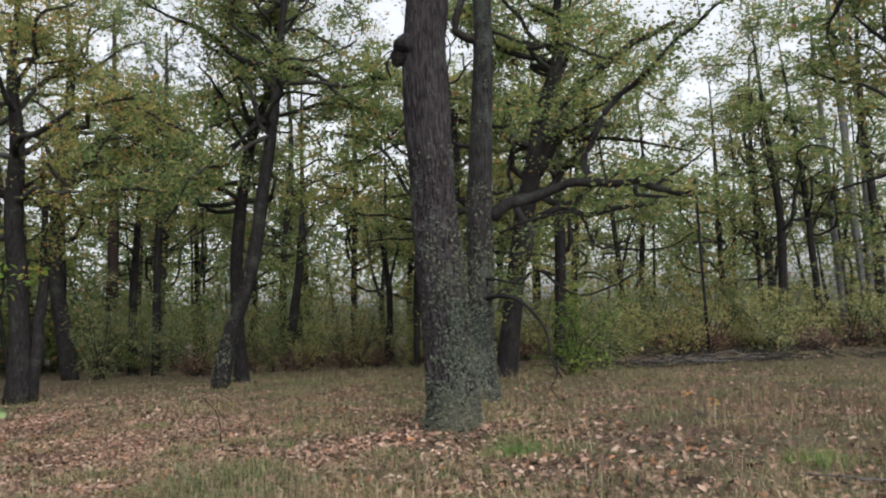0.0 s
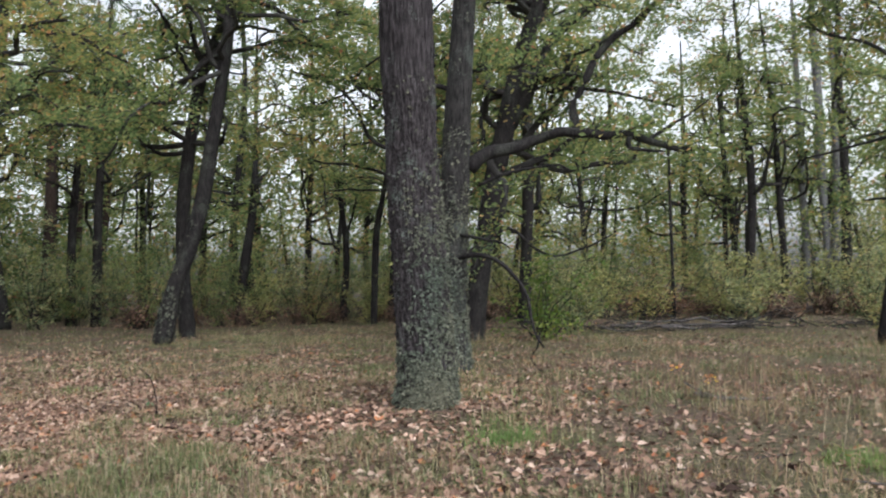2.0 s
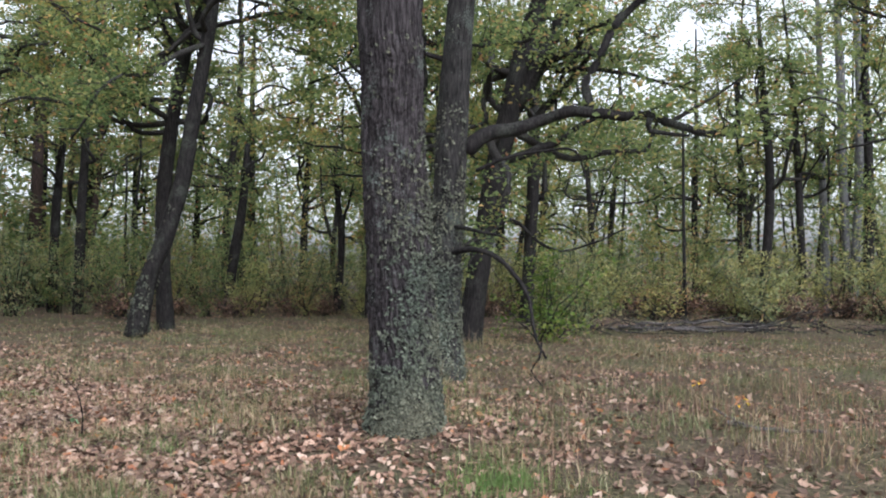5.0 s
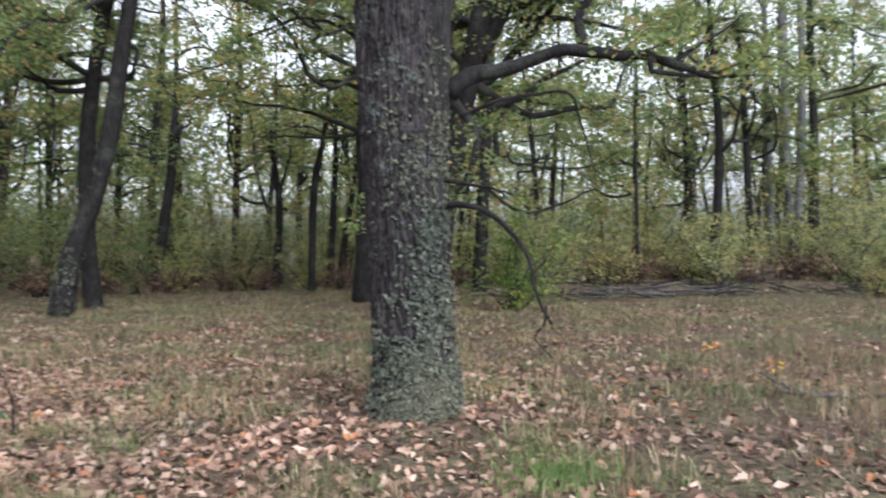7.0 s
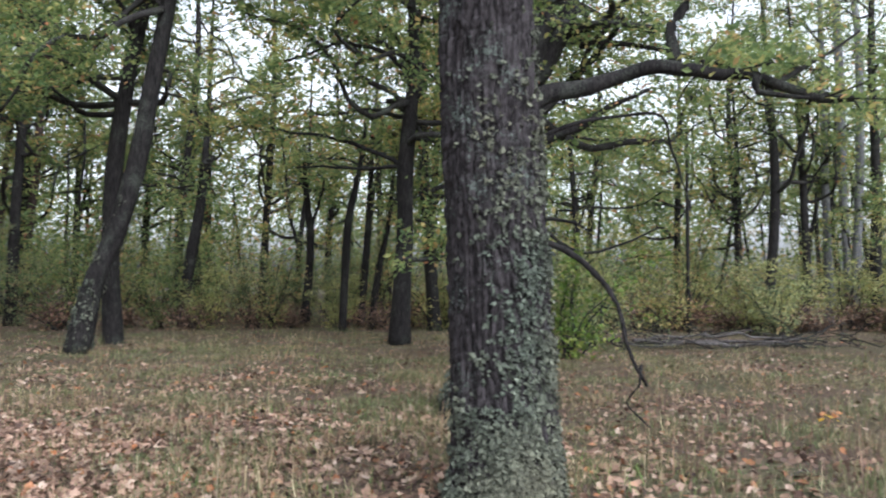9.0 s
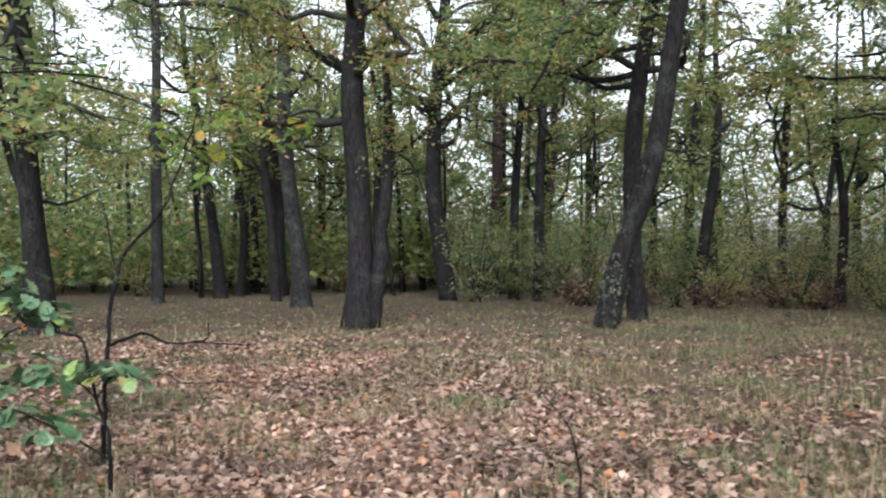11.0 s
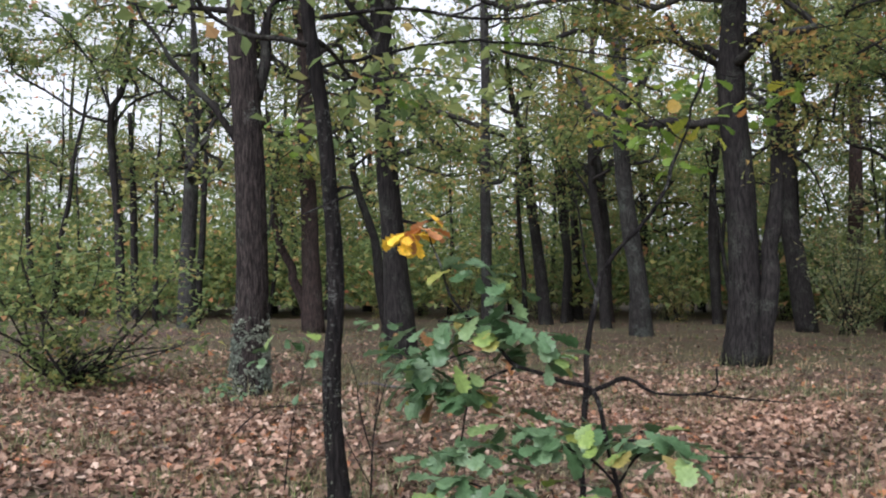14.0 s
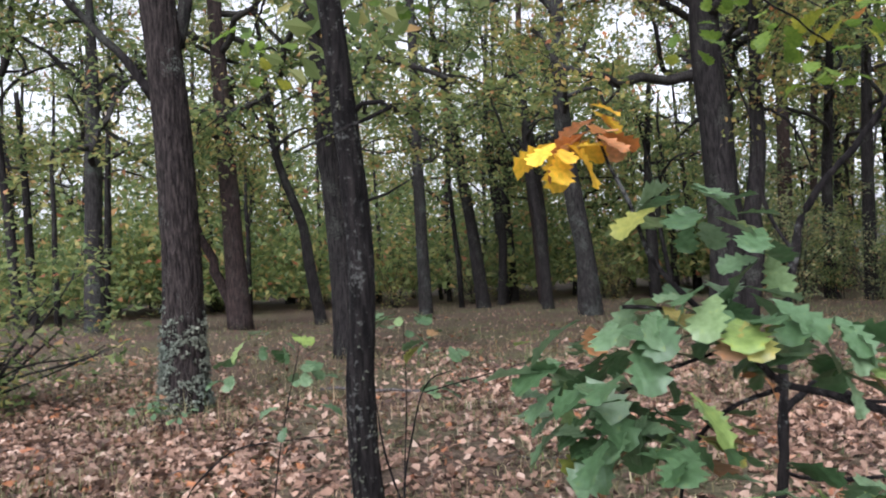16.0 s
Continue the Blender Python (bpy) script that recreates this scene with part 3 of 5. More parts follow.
oak("slender_oak",
    [(-28.32, 35.69, -0.07, 0.316), (-28.49, 35.53, 2.36, 0.250), (-28.75, 35.30, 4.99, 0.224), (-28.96, 35.11, 7.63, 0.184), (-29.40, 34.70, 10.26, 0.145), (-29.52, 34.60, 13.67, 0.092)],
    [], bare=6, crown=0.6, look='plain')
oak("slender_oak",
    [(-31.56, 41.63, -0.33, 0.201), (-31.80, 41.43, 2.47, 0.170), (-31.85, 41.39, 5.57, 0.155), (-32.02, 41.24, 10.22, 0.124), (-31.80, 41.43, 14.84, 0.077)],
    [], bare=6, crown=0.6, look='plain')
oak("straight_oak",
    [(-27.00, 30.82, -0.12, 0.256), (-27.02, 30.80, 1.85, 0.221), (-27.04, 30.79, 5.77, 0.198), (-27.01, 30.81, 9.22, 0.174), (-27.02, 30.81, 12.67, 0.139), (-26.87, 30.97, 16.12, 0.070)],
    [([(-27.01, 30.82, 8.76), (-26.32, 31.54, 8.07), (-25.83, 32.05, 8.76), (-25.48, 32.42, 10.15)], 0.081)], look='lichen')
oak("forked_oak",
    [(-17.11, 18.60, 0.37, 0.327), (-17.15, 18.55, 1.63, 0.259), (-17.21, 18.47, 2.76, 0.237), (-17.27, 18.40, 3.89, 0.214), (-17.28, 18.38, 5.03, 0.203), (-17.31, 18.34, 6.18, 0.203), (-17.34, 18.30, 7.33, 0.169), (-17.21, 18.47, 8.85, 0.101), (-17.28, 18.38, 10.13, 0.045)],
    [([(-17.27, 18.40, 3.96), (-16.94, 18.81, 4.01), (-16.79, 19.00, 4.08), (-16.66, 19.16, 4.16)], 0.073), ([(-17.34, 18.30, 6.29), (-17.57, 18.02, 6.73), (-17.78, 17.75, 7.09), (-18.13, 17.31, 7.78)], 0.107), ([(-17.23, 18.45, 2.76), (-16.88, 18.89, 2.53), (-16.52, 19.33, 2.87)], 0.039), ([(-17.23, 18.44, 5.38), (-16.87, 18.90, 5.72), (-16.51, 19.35, 5.50), (-16.44, 19.43, 4.92)], 0.034)], bare=5, crown=1.4, look='plain')
oak("rusty_oak",
    [(-26.70, 22.68, -0.05, 0.387), (-26.76, 22.59, 2.35, 0.295), (-26.82, 22.50, 5.09, 0.258), (-26.87, 22.42, 7.86, 0.221), (-26.90, 22.37, 10.65, 0.203), (-26.96, 22.28, 13.46, 0.148), (-26.86, 22.43, 15.94, 0.074)],
    [([(-26.81, 22.51, 0.35), (-27.13, 22.01, 1.90), (-27.32, 21.71, 3.26), (-27.41, 21.56, 5.08), (-27.45, 21.49, 6.91)], 0.157)], bare=5, look='red')
clearing_oak = oak("clearing_oak",
    [(-14.86, 14.13, -0.12, 0.304), (-14.85, 14.14, 0.30, 0.246), (-14.84, 14.16, 1.41, 0.217), (-14.85, 14.15, 2.21, 0.209), (-14.86, 14.13, 3.02, 0.205), (-14.88, 14.08, 3.82, 0.197), (-14.91, 14.03, 4.63, 0.197), (-14.93, 14.00, 5.45, 0.185), (-14.97, 13.92, 6.92, 0.172), (-14.94, 13.99, 8.26, 0.115), (-14.99, 13.88, 9.33, 0.057)],
    [([(-14.83, 14.19, 4.09), (-14.79, 14.25, 4.56), (-14.78, 14.27, 5.10), (-14.71, 14.41, 5.48), (-14.57, 14.66, 6.00)], 0.086), ([(-14.95, 13.96, 3.45), (-15.05, 13.78, 3.77), (-15.20, 13.49, 4.20), (-15.42, 13.09, 4.77), (-15.60, 12.76, 5.25)], 0.053), ([(-14.93, 13.99, 5.30), (-15.28, 13.35, 5.26), (-15.57, 12.83, 5.24), (-15.67, 12.64, 5.33)], 0.045)], bare=5.5, crown=1.3, look='ridged')
slim_tree = oak("slim_dark_tree",
    [(-8.87, 11.59, 0.01, 0.078), (-8.88, 11.57, 0.24, 0.064), (-8.89, 11.55, 0.53, 0.059), (-8.90, 11.55, 0.85, 0.056), (-8.88, 11.57, 1.25, 0.053), (-8.89, 11.56, 1.65, 0.052), (-8.91, 11.53, 2.12, 0.049), (-8.93, 11.50, 2.49, 0.047), (-8.96, 11.45, 2.86, 0.046), (-8.98, 11.42, 3.15, 0.043), (-8.99, 11.41, 3.67, 0.039), (-8.97, 11.44, 4.20, 0.024)],
    [([(-8.92, 11.51, 3.13), (-8.77, 11.76, 3.20), (-8.61, 12.03, 3.17), (-8.44, 12.30, 3.12), (-8.22, 12.66, 3.21), (-8.12, 12.83, 3.32)], 0.014), ([(-8.89, 11.56, 1.94), (-8.86, 11.60, 1.99), (-8.83, 11.62, 1.97), (-8.85, 11.61, 1.85)], 0.014), ([(-9.01, 11.35, 3.26), (-9.09, 11.23, 3.16), (-9.10, 11.20, 2.85)], 0.024)], bare=3.2, look='dark', crown=0.4)
oak("grey_oak",
    [(-25.71, 17.97, 0.31, 0.260), (-25.69, 18.00, 2.23, 0.211), (-25.67, 18.06, 3.79, 0.195), (-25.65, 18.10, 5.83, 0.163), (-25.63, 18.13, 7.73, 0.098), (-25.67, 18.05, 9.63, 0.057)],
    [([(-25.65, 18.10, 5.75), (-25.84, 17.66, 6.40), (-26.08, 17.12, 6.99), (-26.40, 16.39, 7.45)], 0.073), ([(-25.65, 18.10, 5.80), (-25.47, 18.51, 6.49), (-25.28, 18.93, 6.33), (-25.11, 19.32, 7.19)], 0.073)], bare=4, crown=1.5, look='lichen')
oak("thin_oak",
    [(-28.38, 17.20, 0.48, 0.143), (-28.42, 17.08, 3.13, 0.116), (-28.48, 16.93, 4.78, 0.107), (-28.50, 16.87, 6.45, 0.107), (-28.38, 17.18, 7.31, 0.089), (-28.31, 17.40, 9.88, 0.071), (-28.34, 17.29, 11.58, 0.045)],
    [([(-28.50, 16.87, 6.45), (-28.64, 16.46, 7.75), (-28.90, 15.74, 8.67)], 0.045), ([(-28.37, 17.21, 7.49), (-28.12, 17.91, 8.92), (-27.96, 18.36, 9.84)], 0.045)], crown=1.6, look='plain')
oak("thin_oak",
    [(-32.38, 19.07, 0.61, 0.146), (-32.40, 19.02, 2.85, 0.125), (-32.42, 18.97, 5.01, 0.105), (-32.46, 18.84, 7.37, 0.073)],
    [], look='plain')
leaning_rough_oak = oak("leaning_rough_oak",
    [(7.79, 11.31, -0.10, 0.409), (7.75, 11.35, 0.65, 0.334), (7.69, 11.40, 2.05, 0.300), (7.60, 11.48, 3.18, 0.284), (7.49, 11.57, 4.09, 0.267), (7.40, 11.65, 4.85, 0.250), (7.36, 11.68, 5.47, 0.242), (7.23, 11.80, 6.87, 0.200), (7.24, 11.79, 8.10, 0.133), (7.12, 11.89, 9.15, 0.067)],
    [([(7.59, 11.49, 4.56), (7.71, 11.38, 4.74), (7.86, 11.26, 5.09), (8.12, 11.03, 5.34)], 0.067), ([(7.39, 11.66, 5.01), (7.11, 11.90, 5.51), (6.77, 12.19, 6.04)], 0.050)], bare=6.5, look='lichen')
oak("gnarled_oak",
    [(11.28, 20.24, -0.27, 0.171), (11.40, 20.16, 0.86, 0.146), (11.55, 20.06, 1.99, 0.134), (11.70, 19.97, 3.39, 0.128), (11.82, 19.89, 4.76, 0.134), (11.70, 19.97, 6.05, 0.080), (11.66, 20.00, 7.32, 0.067), (11.58, 20.04, 8.59, 0.055), (11.62, 20.02, 10.14, 0.030)],
    [([(11.80, 19.91, 4.84), (11.24, 20.26, 4.77), (10.56, 20.70, 4.59), (9.74, 21.22, 4.27)], 0.045), ([(11.70, 19.97, 6.72), (11.99, 19.79, 7.21), (12.69, 19.34, 7.44)], 0.045), ([(11.62, 20.02, 3.22), (11.31, 20.22, 3.36), (10.97, 20.43, 3.33)], 0.045)], look='plain', crown=0.8, bare=3.4)
oak("gnarled_oak",
    [(11.37, 19.39, -0.23, 0.165), (11.55, 19.27, 0.91, 0.148), (11.67, 19.19, 2.13, 0.135), (11.91, 19.03, 3.20, 0.135), (12.20, 18.83, 4.27, 0.142), (12.41, 18.69, 5.16, 0.153), (12.45, 18.66, 6.51, 0.083), (12.46, 18.65, 8.11, 0.071), (12.55, 18.60, 9.69, 0.035)],
    [([(12.34, 18.73, 5.17), (11.73, 19.15, 5.30), (11.20, 19.50, 5.27)], 0.043), ([(12.40, 18.69, 5.26), (12.13, 18.87, 5.74), (11.92, 19.02, 6.55)], 0.050)], look='plain', crown=0.8)
oak("young_oak",
    [(13.57, 21.09, 0.42, 0.104), (13.70, 21.00, 1.87, 0.078), (13.83, 20.90, 3.22, 0.058), (13.84, 20.90, 4.72, 0.039)],
    [], look='plain', crown=0.6)
oak("young_oak",
    [(-1.35, 35.20, -0.74, 0.152), (-1.28, 35.20, 1.31, 0.142), (-1.18, 35.20, 3.32, 0.152), (-0.96, 35.20, 4.53, 0.121), (-0.73, 35.21, 5.75, 0.081), (-0.55, 35.21, 7.39, 0.051)],
    [], look='plain', crown=0.8)
oak("clearing_edge_oak",
    [(0.26, 28.16, -0.27, 0.337), (0.33, 28.16, 1.41, 0.245), (0.39, 28.15, 2.94, 0.230), (0.39, 28.15, 4.48, 0.222), (0.53, 28.15, 6.33, 0.184), (0.62, 28.14, 7.26, 0.153), (0.50, 28.15, 9.13, 0.123), (0.36, 28.16, 11.00, 0.069)],
    [([(0.63, 28.14, 6.77), (1.01, 28.12, 7.12), (1.35, 28.10, 7.47)], 0.069), ([(0.53, 28.15, 5.40), (1.18, 28.11, 5.26), (1.64, 28.08, 5.18)], 0.069), ([(0.30, 28.16, 4.63), (-0.50, 28.21, 5.00), (-1.42, 28.27, 5.28), (-2.33, 28.32, 5.35), (-3.39, 28.39, 5.55)], 0.069), ([(0.49, 28.15, 7.08), (-0.04, 28.18, 7.56), (-1.15, 28.25, 7.91), (-2.06, 28.31, 7.75), (-2.96, 28.36, 7.31)], 0.069), ([(0.33, 28.16, 4.60), (-0.80, 28.23, 4.52), (-2.32, 28.32, 4.53)], 0.054), ([(0.66, 28.14, 3.10), (1.20, 28.10, 2.87), (1.82, 28.07, 2.77)], 0.046)], look='plain', crown=1.3, bare=3.8)
oak("straight_oak",
    [(2.00, 35.99, 0.15, 0.261), (1.82, 36.01, 2.57, 0.230), (1.63, 36.03, 4.88, 0.188), (1.52, 36.04, 7.62, 0.146), (1.43, 36.05, 10.58, 0.084)],
    [], look='plain')
oak("young_oak",
    [(-0.62, 38.34, 0.16, 0.157), (-0.47, 38.34, 2.39, 0.146), (-0.34, 38.34, 4.63, 0.124), (-0.27, 38.34, 8.02, 0.067)],
    [], look='plain', crown=0.7)
oak("young_oak",
    [(-0.18, 38.33, 0.16, 0.135), (0.07, 38.33, 1.95, 0.135), (0.45, 38.31, 3.97, 0.101), (0.64, 38.31, 6.91, 0.056)],
    [], look='plain', crown=0.7)
oak("broken_snag",
    [(-7.39, 41.06, 1.19, 0.198), (-7.57, 41.03, 2.60, 0.211), (-7.44, 41.06, 4.03, 0.186), (-7.28, 41.09, 5.23, 0.124)],
    [], look='plain', crown=0)
oak("forked_young_oak",
    [(-3.40, 43.77, 0.66, 0.132), (-3.43, 43.77, 2.73, 0.132), (-3.08, 43.79, 5.87, 0.092), (-3.00, 43.79, 9.01, 0.053)],
    [([(-3.43, 43.77, 2.73), (-3.91, 43.74, 4.54), (-4.24, 43.72, 6.09), (-4.51, 43.70, 7.90)], 0.092)], look='plain', crown=0.5)
oak("dead_birch",
    [(20.47, 39.04, -0.58, 0.153), (20.35, 39.12, 2.63, 0.167), (20.22, 39.20, 6.06, 0.195), (20.16, 39.24, 10.04, 0.195), (20.05, 39.31, 13.24, 0.167), (19.99, 39.35, 16.18, 0.111), (19.83, 39.45, 18.88, 0.056)],
    [([(20.22, 39.20, 6.06), (19.96, 39.37, 6.86), (19.90, 39.41, 7.66)], 0.070)], look='pale', crown=0)
oak("dead_birch",
    [(18.53, 37.41, -0.72, 0.167), (18.45, 37.46, 1.98, 0.167), (18.34, 37.51, 6.32, 0.153), (18.25, 37.56, 11.21, 0.125), (18.15, 37.61, 14.49, 0.070)],
    [([(18.30, 37.53, 9.03), (17.86, 37.77, 10.69), (17.72, 37.84, 12.06)], 0.056)], look='pale', crown=0.15)
oak("dead_birch",
    [(20.57, 38.89, 0.77, 0.186), (20.76, 38.79, 6.53, 0.186), (20.72, 38.82, 12.16, 0.155), (20.37, 39.00, 15.11, 0.108), (20.11, 39.14, 17.80, 0.062)],
    [], look='pale', crown=0.1)
oak("slim_pole_tree",
    [(11.11, 34.32, -0.33, 0.066), (11.06, 34.34, 3.03, 0.066), (11.03, 34.35, 7.14, 0.044)],
    [], look='plain', crown=0)
oak("woodland_oak",
    [(16.78, 36.18, -0.57, 0.173), (16.77, 36.19, 1.45, 0.161), (16.64, 36.26, 5.61, 0.149), (16.53, 36.33, 8.00, 0.112), (16.31, 36.45, 10.89, 0.062)],
    [([(16.67, 36.24, 4.65), (17.14, 35.98, 5.83), (17.42, 35.81, 6.77)], 0.062)], look='plain', crown=0.45)
oak("woodland_oak",
    [(19.47, 35.80, -0.55, 0.230), (19.42, 35.83, 2.07, 0.217), (19.44, 35.82, 5.67, 0.179), (19.32, 35.90, 10.49, 0.141), (19.39, 35.85, 14.10, 0.077)],
    [], look='plain', crown=0.5)
oak("woodland_oak",
    [(15.54, 39.33, -0.27, 0.119), (15.46, 39.37, 3.32, 0.119), (15.48, 39.36, 6.41, 0.092), (15.30, 39.45, 9.78, 0.053)],
    [], look='plain', crown=0.7)
oak("woodland_oak",
    [(9.76, 43.86, -0.53, 0.153), (9.67, 43.88, 3.09, 0.153), (9.41, 43.96, 7.00, 0.125), (9.02, 44.06, 10.36, 0.070)],
    [([(9.67, 43.89, 3.37), (10.15, 43.75, 5.33), (10.68, 43.60, 6.45)], 0.084)], look='plain', crown=0.5)
oak("woodland_oak",
    [(14.78, 35.55, 0.04, 0.217), (15.03, 35.45, 4.02, 0.190), (14.99, 35.46, 6.55, 0.163), (14.82, 35.53, 8.87, 0.122), (14.67, 35.60, 11.49, 0.081)],
    [([(14.85, 35.52, 8.61), (15.41, 35.29, 9.56), (15.80, 35.13, 10.53)], 0.068)], look='plain', crown=0.6)
oak("pine",
    [(-19.83, 47.33, 0.60, 0.387), (-19.68, 47.40, 3.06, 0.341), (-19.58, 47.45, 6.76, 0.294), (-19.49, 47.49, 11.40, 0.232), (-19.40, 47.53, 16.08, 0.170), (-19.37, 47.55, 21.08, 0.093)],
    [], look='pine')
oak("pine",
    [(-20.13, 52.01, 0.35, 0.204), (-19.95, 52.08, 2.55, 0.187), (-19.60, 52.23, 9.03, 0.170), (-19.14, 52.42, 14.18, 0.136), (-18.69, 52.61, 19.02, 0.085)],
    [], look='pine')
oak("pine",
    [(-17.90, 50.52, -0.09, 0.228), (-17.85, 50.54, 3.16, 0.211), (-17.56, 50.65, 7.07, 0.211), (-17.42, 50.71, 10.99, 0.179), (-17.34, 50.74, 16.25, 0.130), (-17.29, 50.75, 20.87, 0.065)],
    [], look='pine')
oak("woodland_oak",
    [(-15.96, 41.00, 1.00, 0.217), (-15.88, 41.04, 4.16, 0.201), (-15.70, 41.11, 6.49, 0.170), (-15.48, 41.19, 10.03, 0.108)],
    [], look='plain', crown=0.7)
oak("woodland_oak",
    [(-14.16, 39.33, 0.15, 0.221), (-14.09, 39.35, 3.45, 0.206), (-13.95, 39.40, 6.80, 0.177), (-13.69, 39.50, 11.07, 0.103)],
    [], look='plain', crown=0.7)
oak("woodland_oak",
    [(-7.53, 38.88, 0.15, 0.223), (-7.34, 38.91, 2.04, 0.223), (-7.01, 38.98, 4.22, 0.195), (-6.80, 39.02, 6.99, 0.125)],
    [], look='plain', crown=0.6)
oak("woodland_oak",
    [(-2.86, 39.50, 0.18, 0.181), (-2.71, 39.51, 2.66, 0.153), (-2.90, 39.49, 4.90, 0.125), (-3.04, 39.48, 6.87, 0.070)],
    [([(-2.71, 39.51, 2.66), (-2.48, 39.52, 4.32), (-2.36, 39.53, 5.72)], 0.084)], look='plain', crown=0.4)
oak("woodland_oak",
    [(-28.58, 37.34, -0.07, 0.184), (-28.45, 37.44, 2.68, 0.184), (-28.68, 37.25, 5.83, 0.158), (-28.79, 37.16, 8.73, 0.105)],
    [], look='plain', bare=5, crown=0.55)
oak("woodland_oak",
    [(-24.49, 34.97, -0.04, 0.232), (-24.59, 34.90, 2.51, 0.209), (-24.82, 34.72, 5.04, 0.174), (-24.88, 34.68, 8.28, 0.116)],
    [([(-24.74, 34.78, 4.57), (-25.53, 34.18, 6.45), (-25.88, 33.92, 8.34)], 0.070)], look='plain', bare=5, crown=0.55)
oak("woodland_oak",
    [(-23.12, 41.14, -0.16, 0.211), (-23.17, 41.11, 2.58, 0.237), (-23.19, 41.10, 5.09, 0.158), (-22.96, 41.23, 8.85, 0.092)],
    [([(-23.16, 41.12, 2.08), (-22.74, 41.36, 3.82), (-22.61, 41.43, 5.56)], 0.119)], look='plain', bare=5, crown=0.55)
oak("woodland_oak",
    [(-27.05, 25.91, -0.04, 0.204), (-27.22, 25.70, 1.63, 0.186), (-27.32, 25.57, 2.92, 0.158), (-27.77, 25.02, 5.15, 0.130), (-27.92, 24.82, 7.55, 0.102), (-28.03, 24.69, 9.58, 0.074)],
    [], look='plain', bare=5, crown=0.55)
oak("woodland_oak",
    [(-26.66, 37.93, -0.21, 0.223), (-26.64, 37.94, 2.78, 0.223), (-26.80, 37.81, 5.87, 0.195), (-27.09, 37.57, 8.43, 0.125), (-27.57, 37.18, 10.95, 0.084)],
    [], look='plain', bare=5, crown=0.55)
oak("woodland_oak",
    [(-30.35, 40.57, -0.26, 0.201), (-30.43, 40.49, 2.91, 0.186), (-30.60, 40.35, 6.30, 0.170), (-30.92, 40.07, 10.52, 0.093)],
    [], look='plain', bare=5, crown=0.55)

# ---- ground ----
def spaced(lo, hi, fine, far):
    """Grid lines: even between lo and hi, then ever wider out to far."""
    inner = np.arange(lo, hi + fine / 2, fine)
    out = np.geomspace(fine, far, 34)
    return np.r_[lo - out[::-1], inner, hi + out]


gx, gy = spaced(-26, 18, 0.22, 1800.0), spaced(-4, 34, 0.22, 1800.0)
X, Y = np.meshgrid(gx, gy, indexing="ij")
Z = level(X, Y)
nx_, ny_ = X.shape
ii, jj = np.meshgrid(np.arange(nx_ - 1), np.arange(ny_ - 1), indexing="ij")
k0 = (ii * ny_ + jj).ravel()
quads = np.stack([k0, k0 + ny_, k0 + ny_ + 1, k0 + 1], 1)
ground = new("ground", mesh_of("ground", np.stack([X, Y, Z], -1).reshape(-1, 3), quads.ravel(), np.full(len(quads), 4), SOIL))
tagged(ground, "brown woodland floor of soil, dead grass and leaf mould", "ground", kind="structure")

# where the trees stand, for the grass round their feet
FEET = np.array([(o.location.x, o.location.y) for o in scene.objects if o.type == "EMPTY" and math.hypot(o.location.x + 2, o.location.y - 8) < 34])


def scattered(count, spread, keep):
    """Places on the ground round the line walked, thinning outwards, kept with the chance that keep(x, y) gives."""
    way = smooth_line([(0, 0, 0), (-0.3, 3, 0), (-0.7, 6, 0), (-2, 8.5, 0), (-5, 9.5, 0), (-8, 12, 0)], 0.2)
    p = way[rng.integers(0, len(way), count)][:, :2]
    ang, far = rng.uniform(0, 2 * np.pi, count), spread * rng.random(count) ** 0.75
    p = p + np.stack([np.cos(ang) * far, np.sin(ang) * far * 1.15 + far * 0.35], 1)
    p = p[rng.random(count) < keep(p[:, 0], p[:, 1])]
    return np.c_[p, level(p[:, 0], p[:, 1])]


def patchy(x, y, scale, seed):
    return grain(np.stack([x * scale + seed, y * scale, np.full(len(x), seed)], 1))


def litter_share(x, y):
    near = 0.5 * np.exp(-((x - 0.2) ** 2 + (y - 10.5) ** 2) / 10) + 0.7 * np.clip((-1.0 - x) / 5, 0, 1) * np.clip((18 - y) / 6, 0, 1)
    return np.clip(0.37 + 0.5 * near + 0.85 * (patchy(x, y, 0.7, 5) - 0.5), 0.12, 1)


def grass_share(x, y):
    return np.clip(1.1 - 0.6 * litter_share(x, y) + 1.3 * (patchy(x, y, 0.9, 11) - 0.5), 0.25, 1) * (1 - 0.45 * np.clip((-4 - x) / 4, 0, 1))


def blades(feet, height, width, lean, rnd=rng):
    """Grass blades: a bent strip of two faces each."""
    n_ = len(feet)
    az = rnd.uniform(0, 2 * np.pi, n_)
    side = np.stack([np.cos(az), np.sin(az), 0 * az], 1)
    out = np.stack([-np.sin(az), np.cos(az), 0 * az], 1) * rnd.normal(0, lean, n_)[:, None]
    h = (height * rnd.uniform(0.4, 1.4, n_) * np.clip(0.45 + 2.6 * (patchy(feet[:, 0], feet[:, 1], 1.3, 23) - 0.28), 0.45, 1.9))[:, None]
    w = (width * rnd.uniform(0.6, 1.4, n_))[:, None]
    up = np.array([[0, 0, 1.0]])
    mid = feet + h * (0.55 * up + 0.35 * out)
    tip = feet + h * (0.95 * up * np.clip(1 - 0.3 * np.abs(out).sum(1)[:, None], 0.3, 1) + out)
    v = np.stack([feet - side * w, feet + side * w, mid + side * w * 0.7, mid - side * w * 0.7, tip], 1)
    base = np.arange(n_)[:, None] * 5
    loops = (base + np.array([[0, 1, 2, 3, 3, 2, 4]])).ravel()
    return v.reshape(-1, 3), loops, np.tile([4, 3], n_)


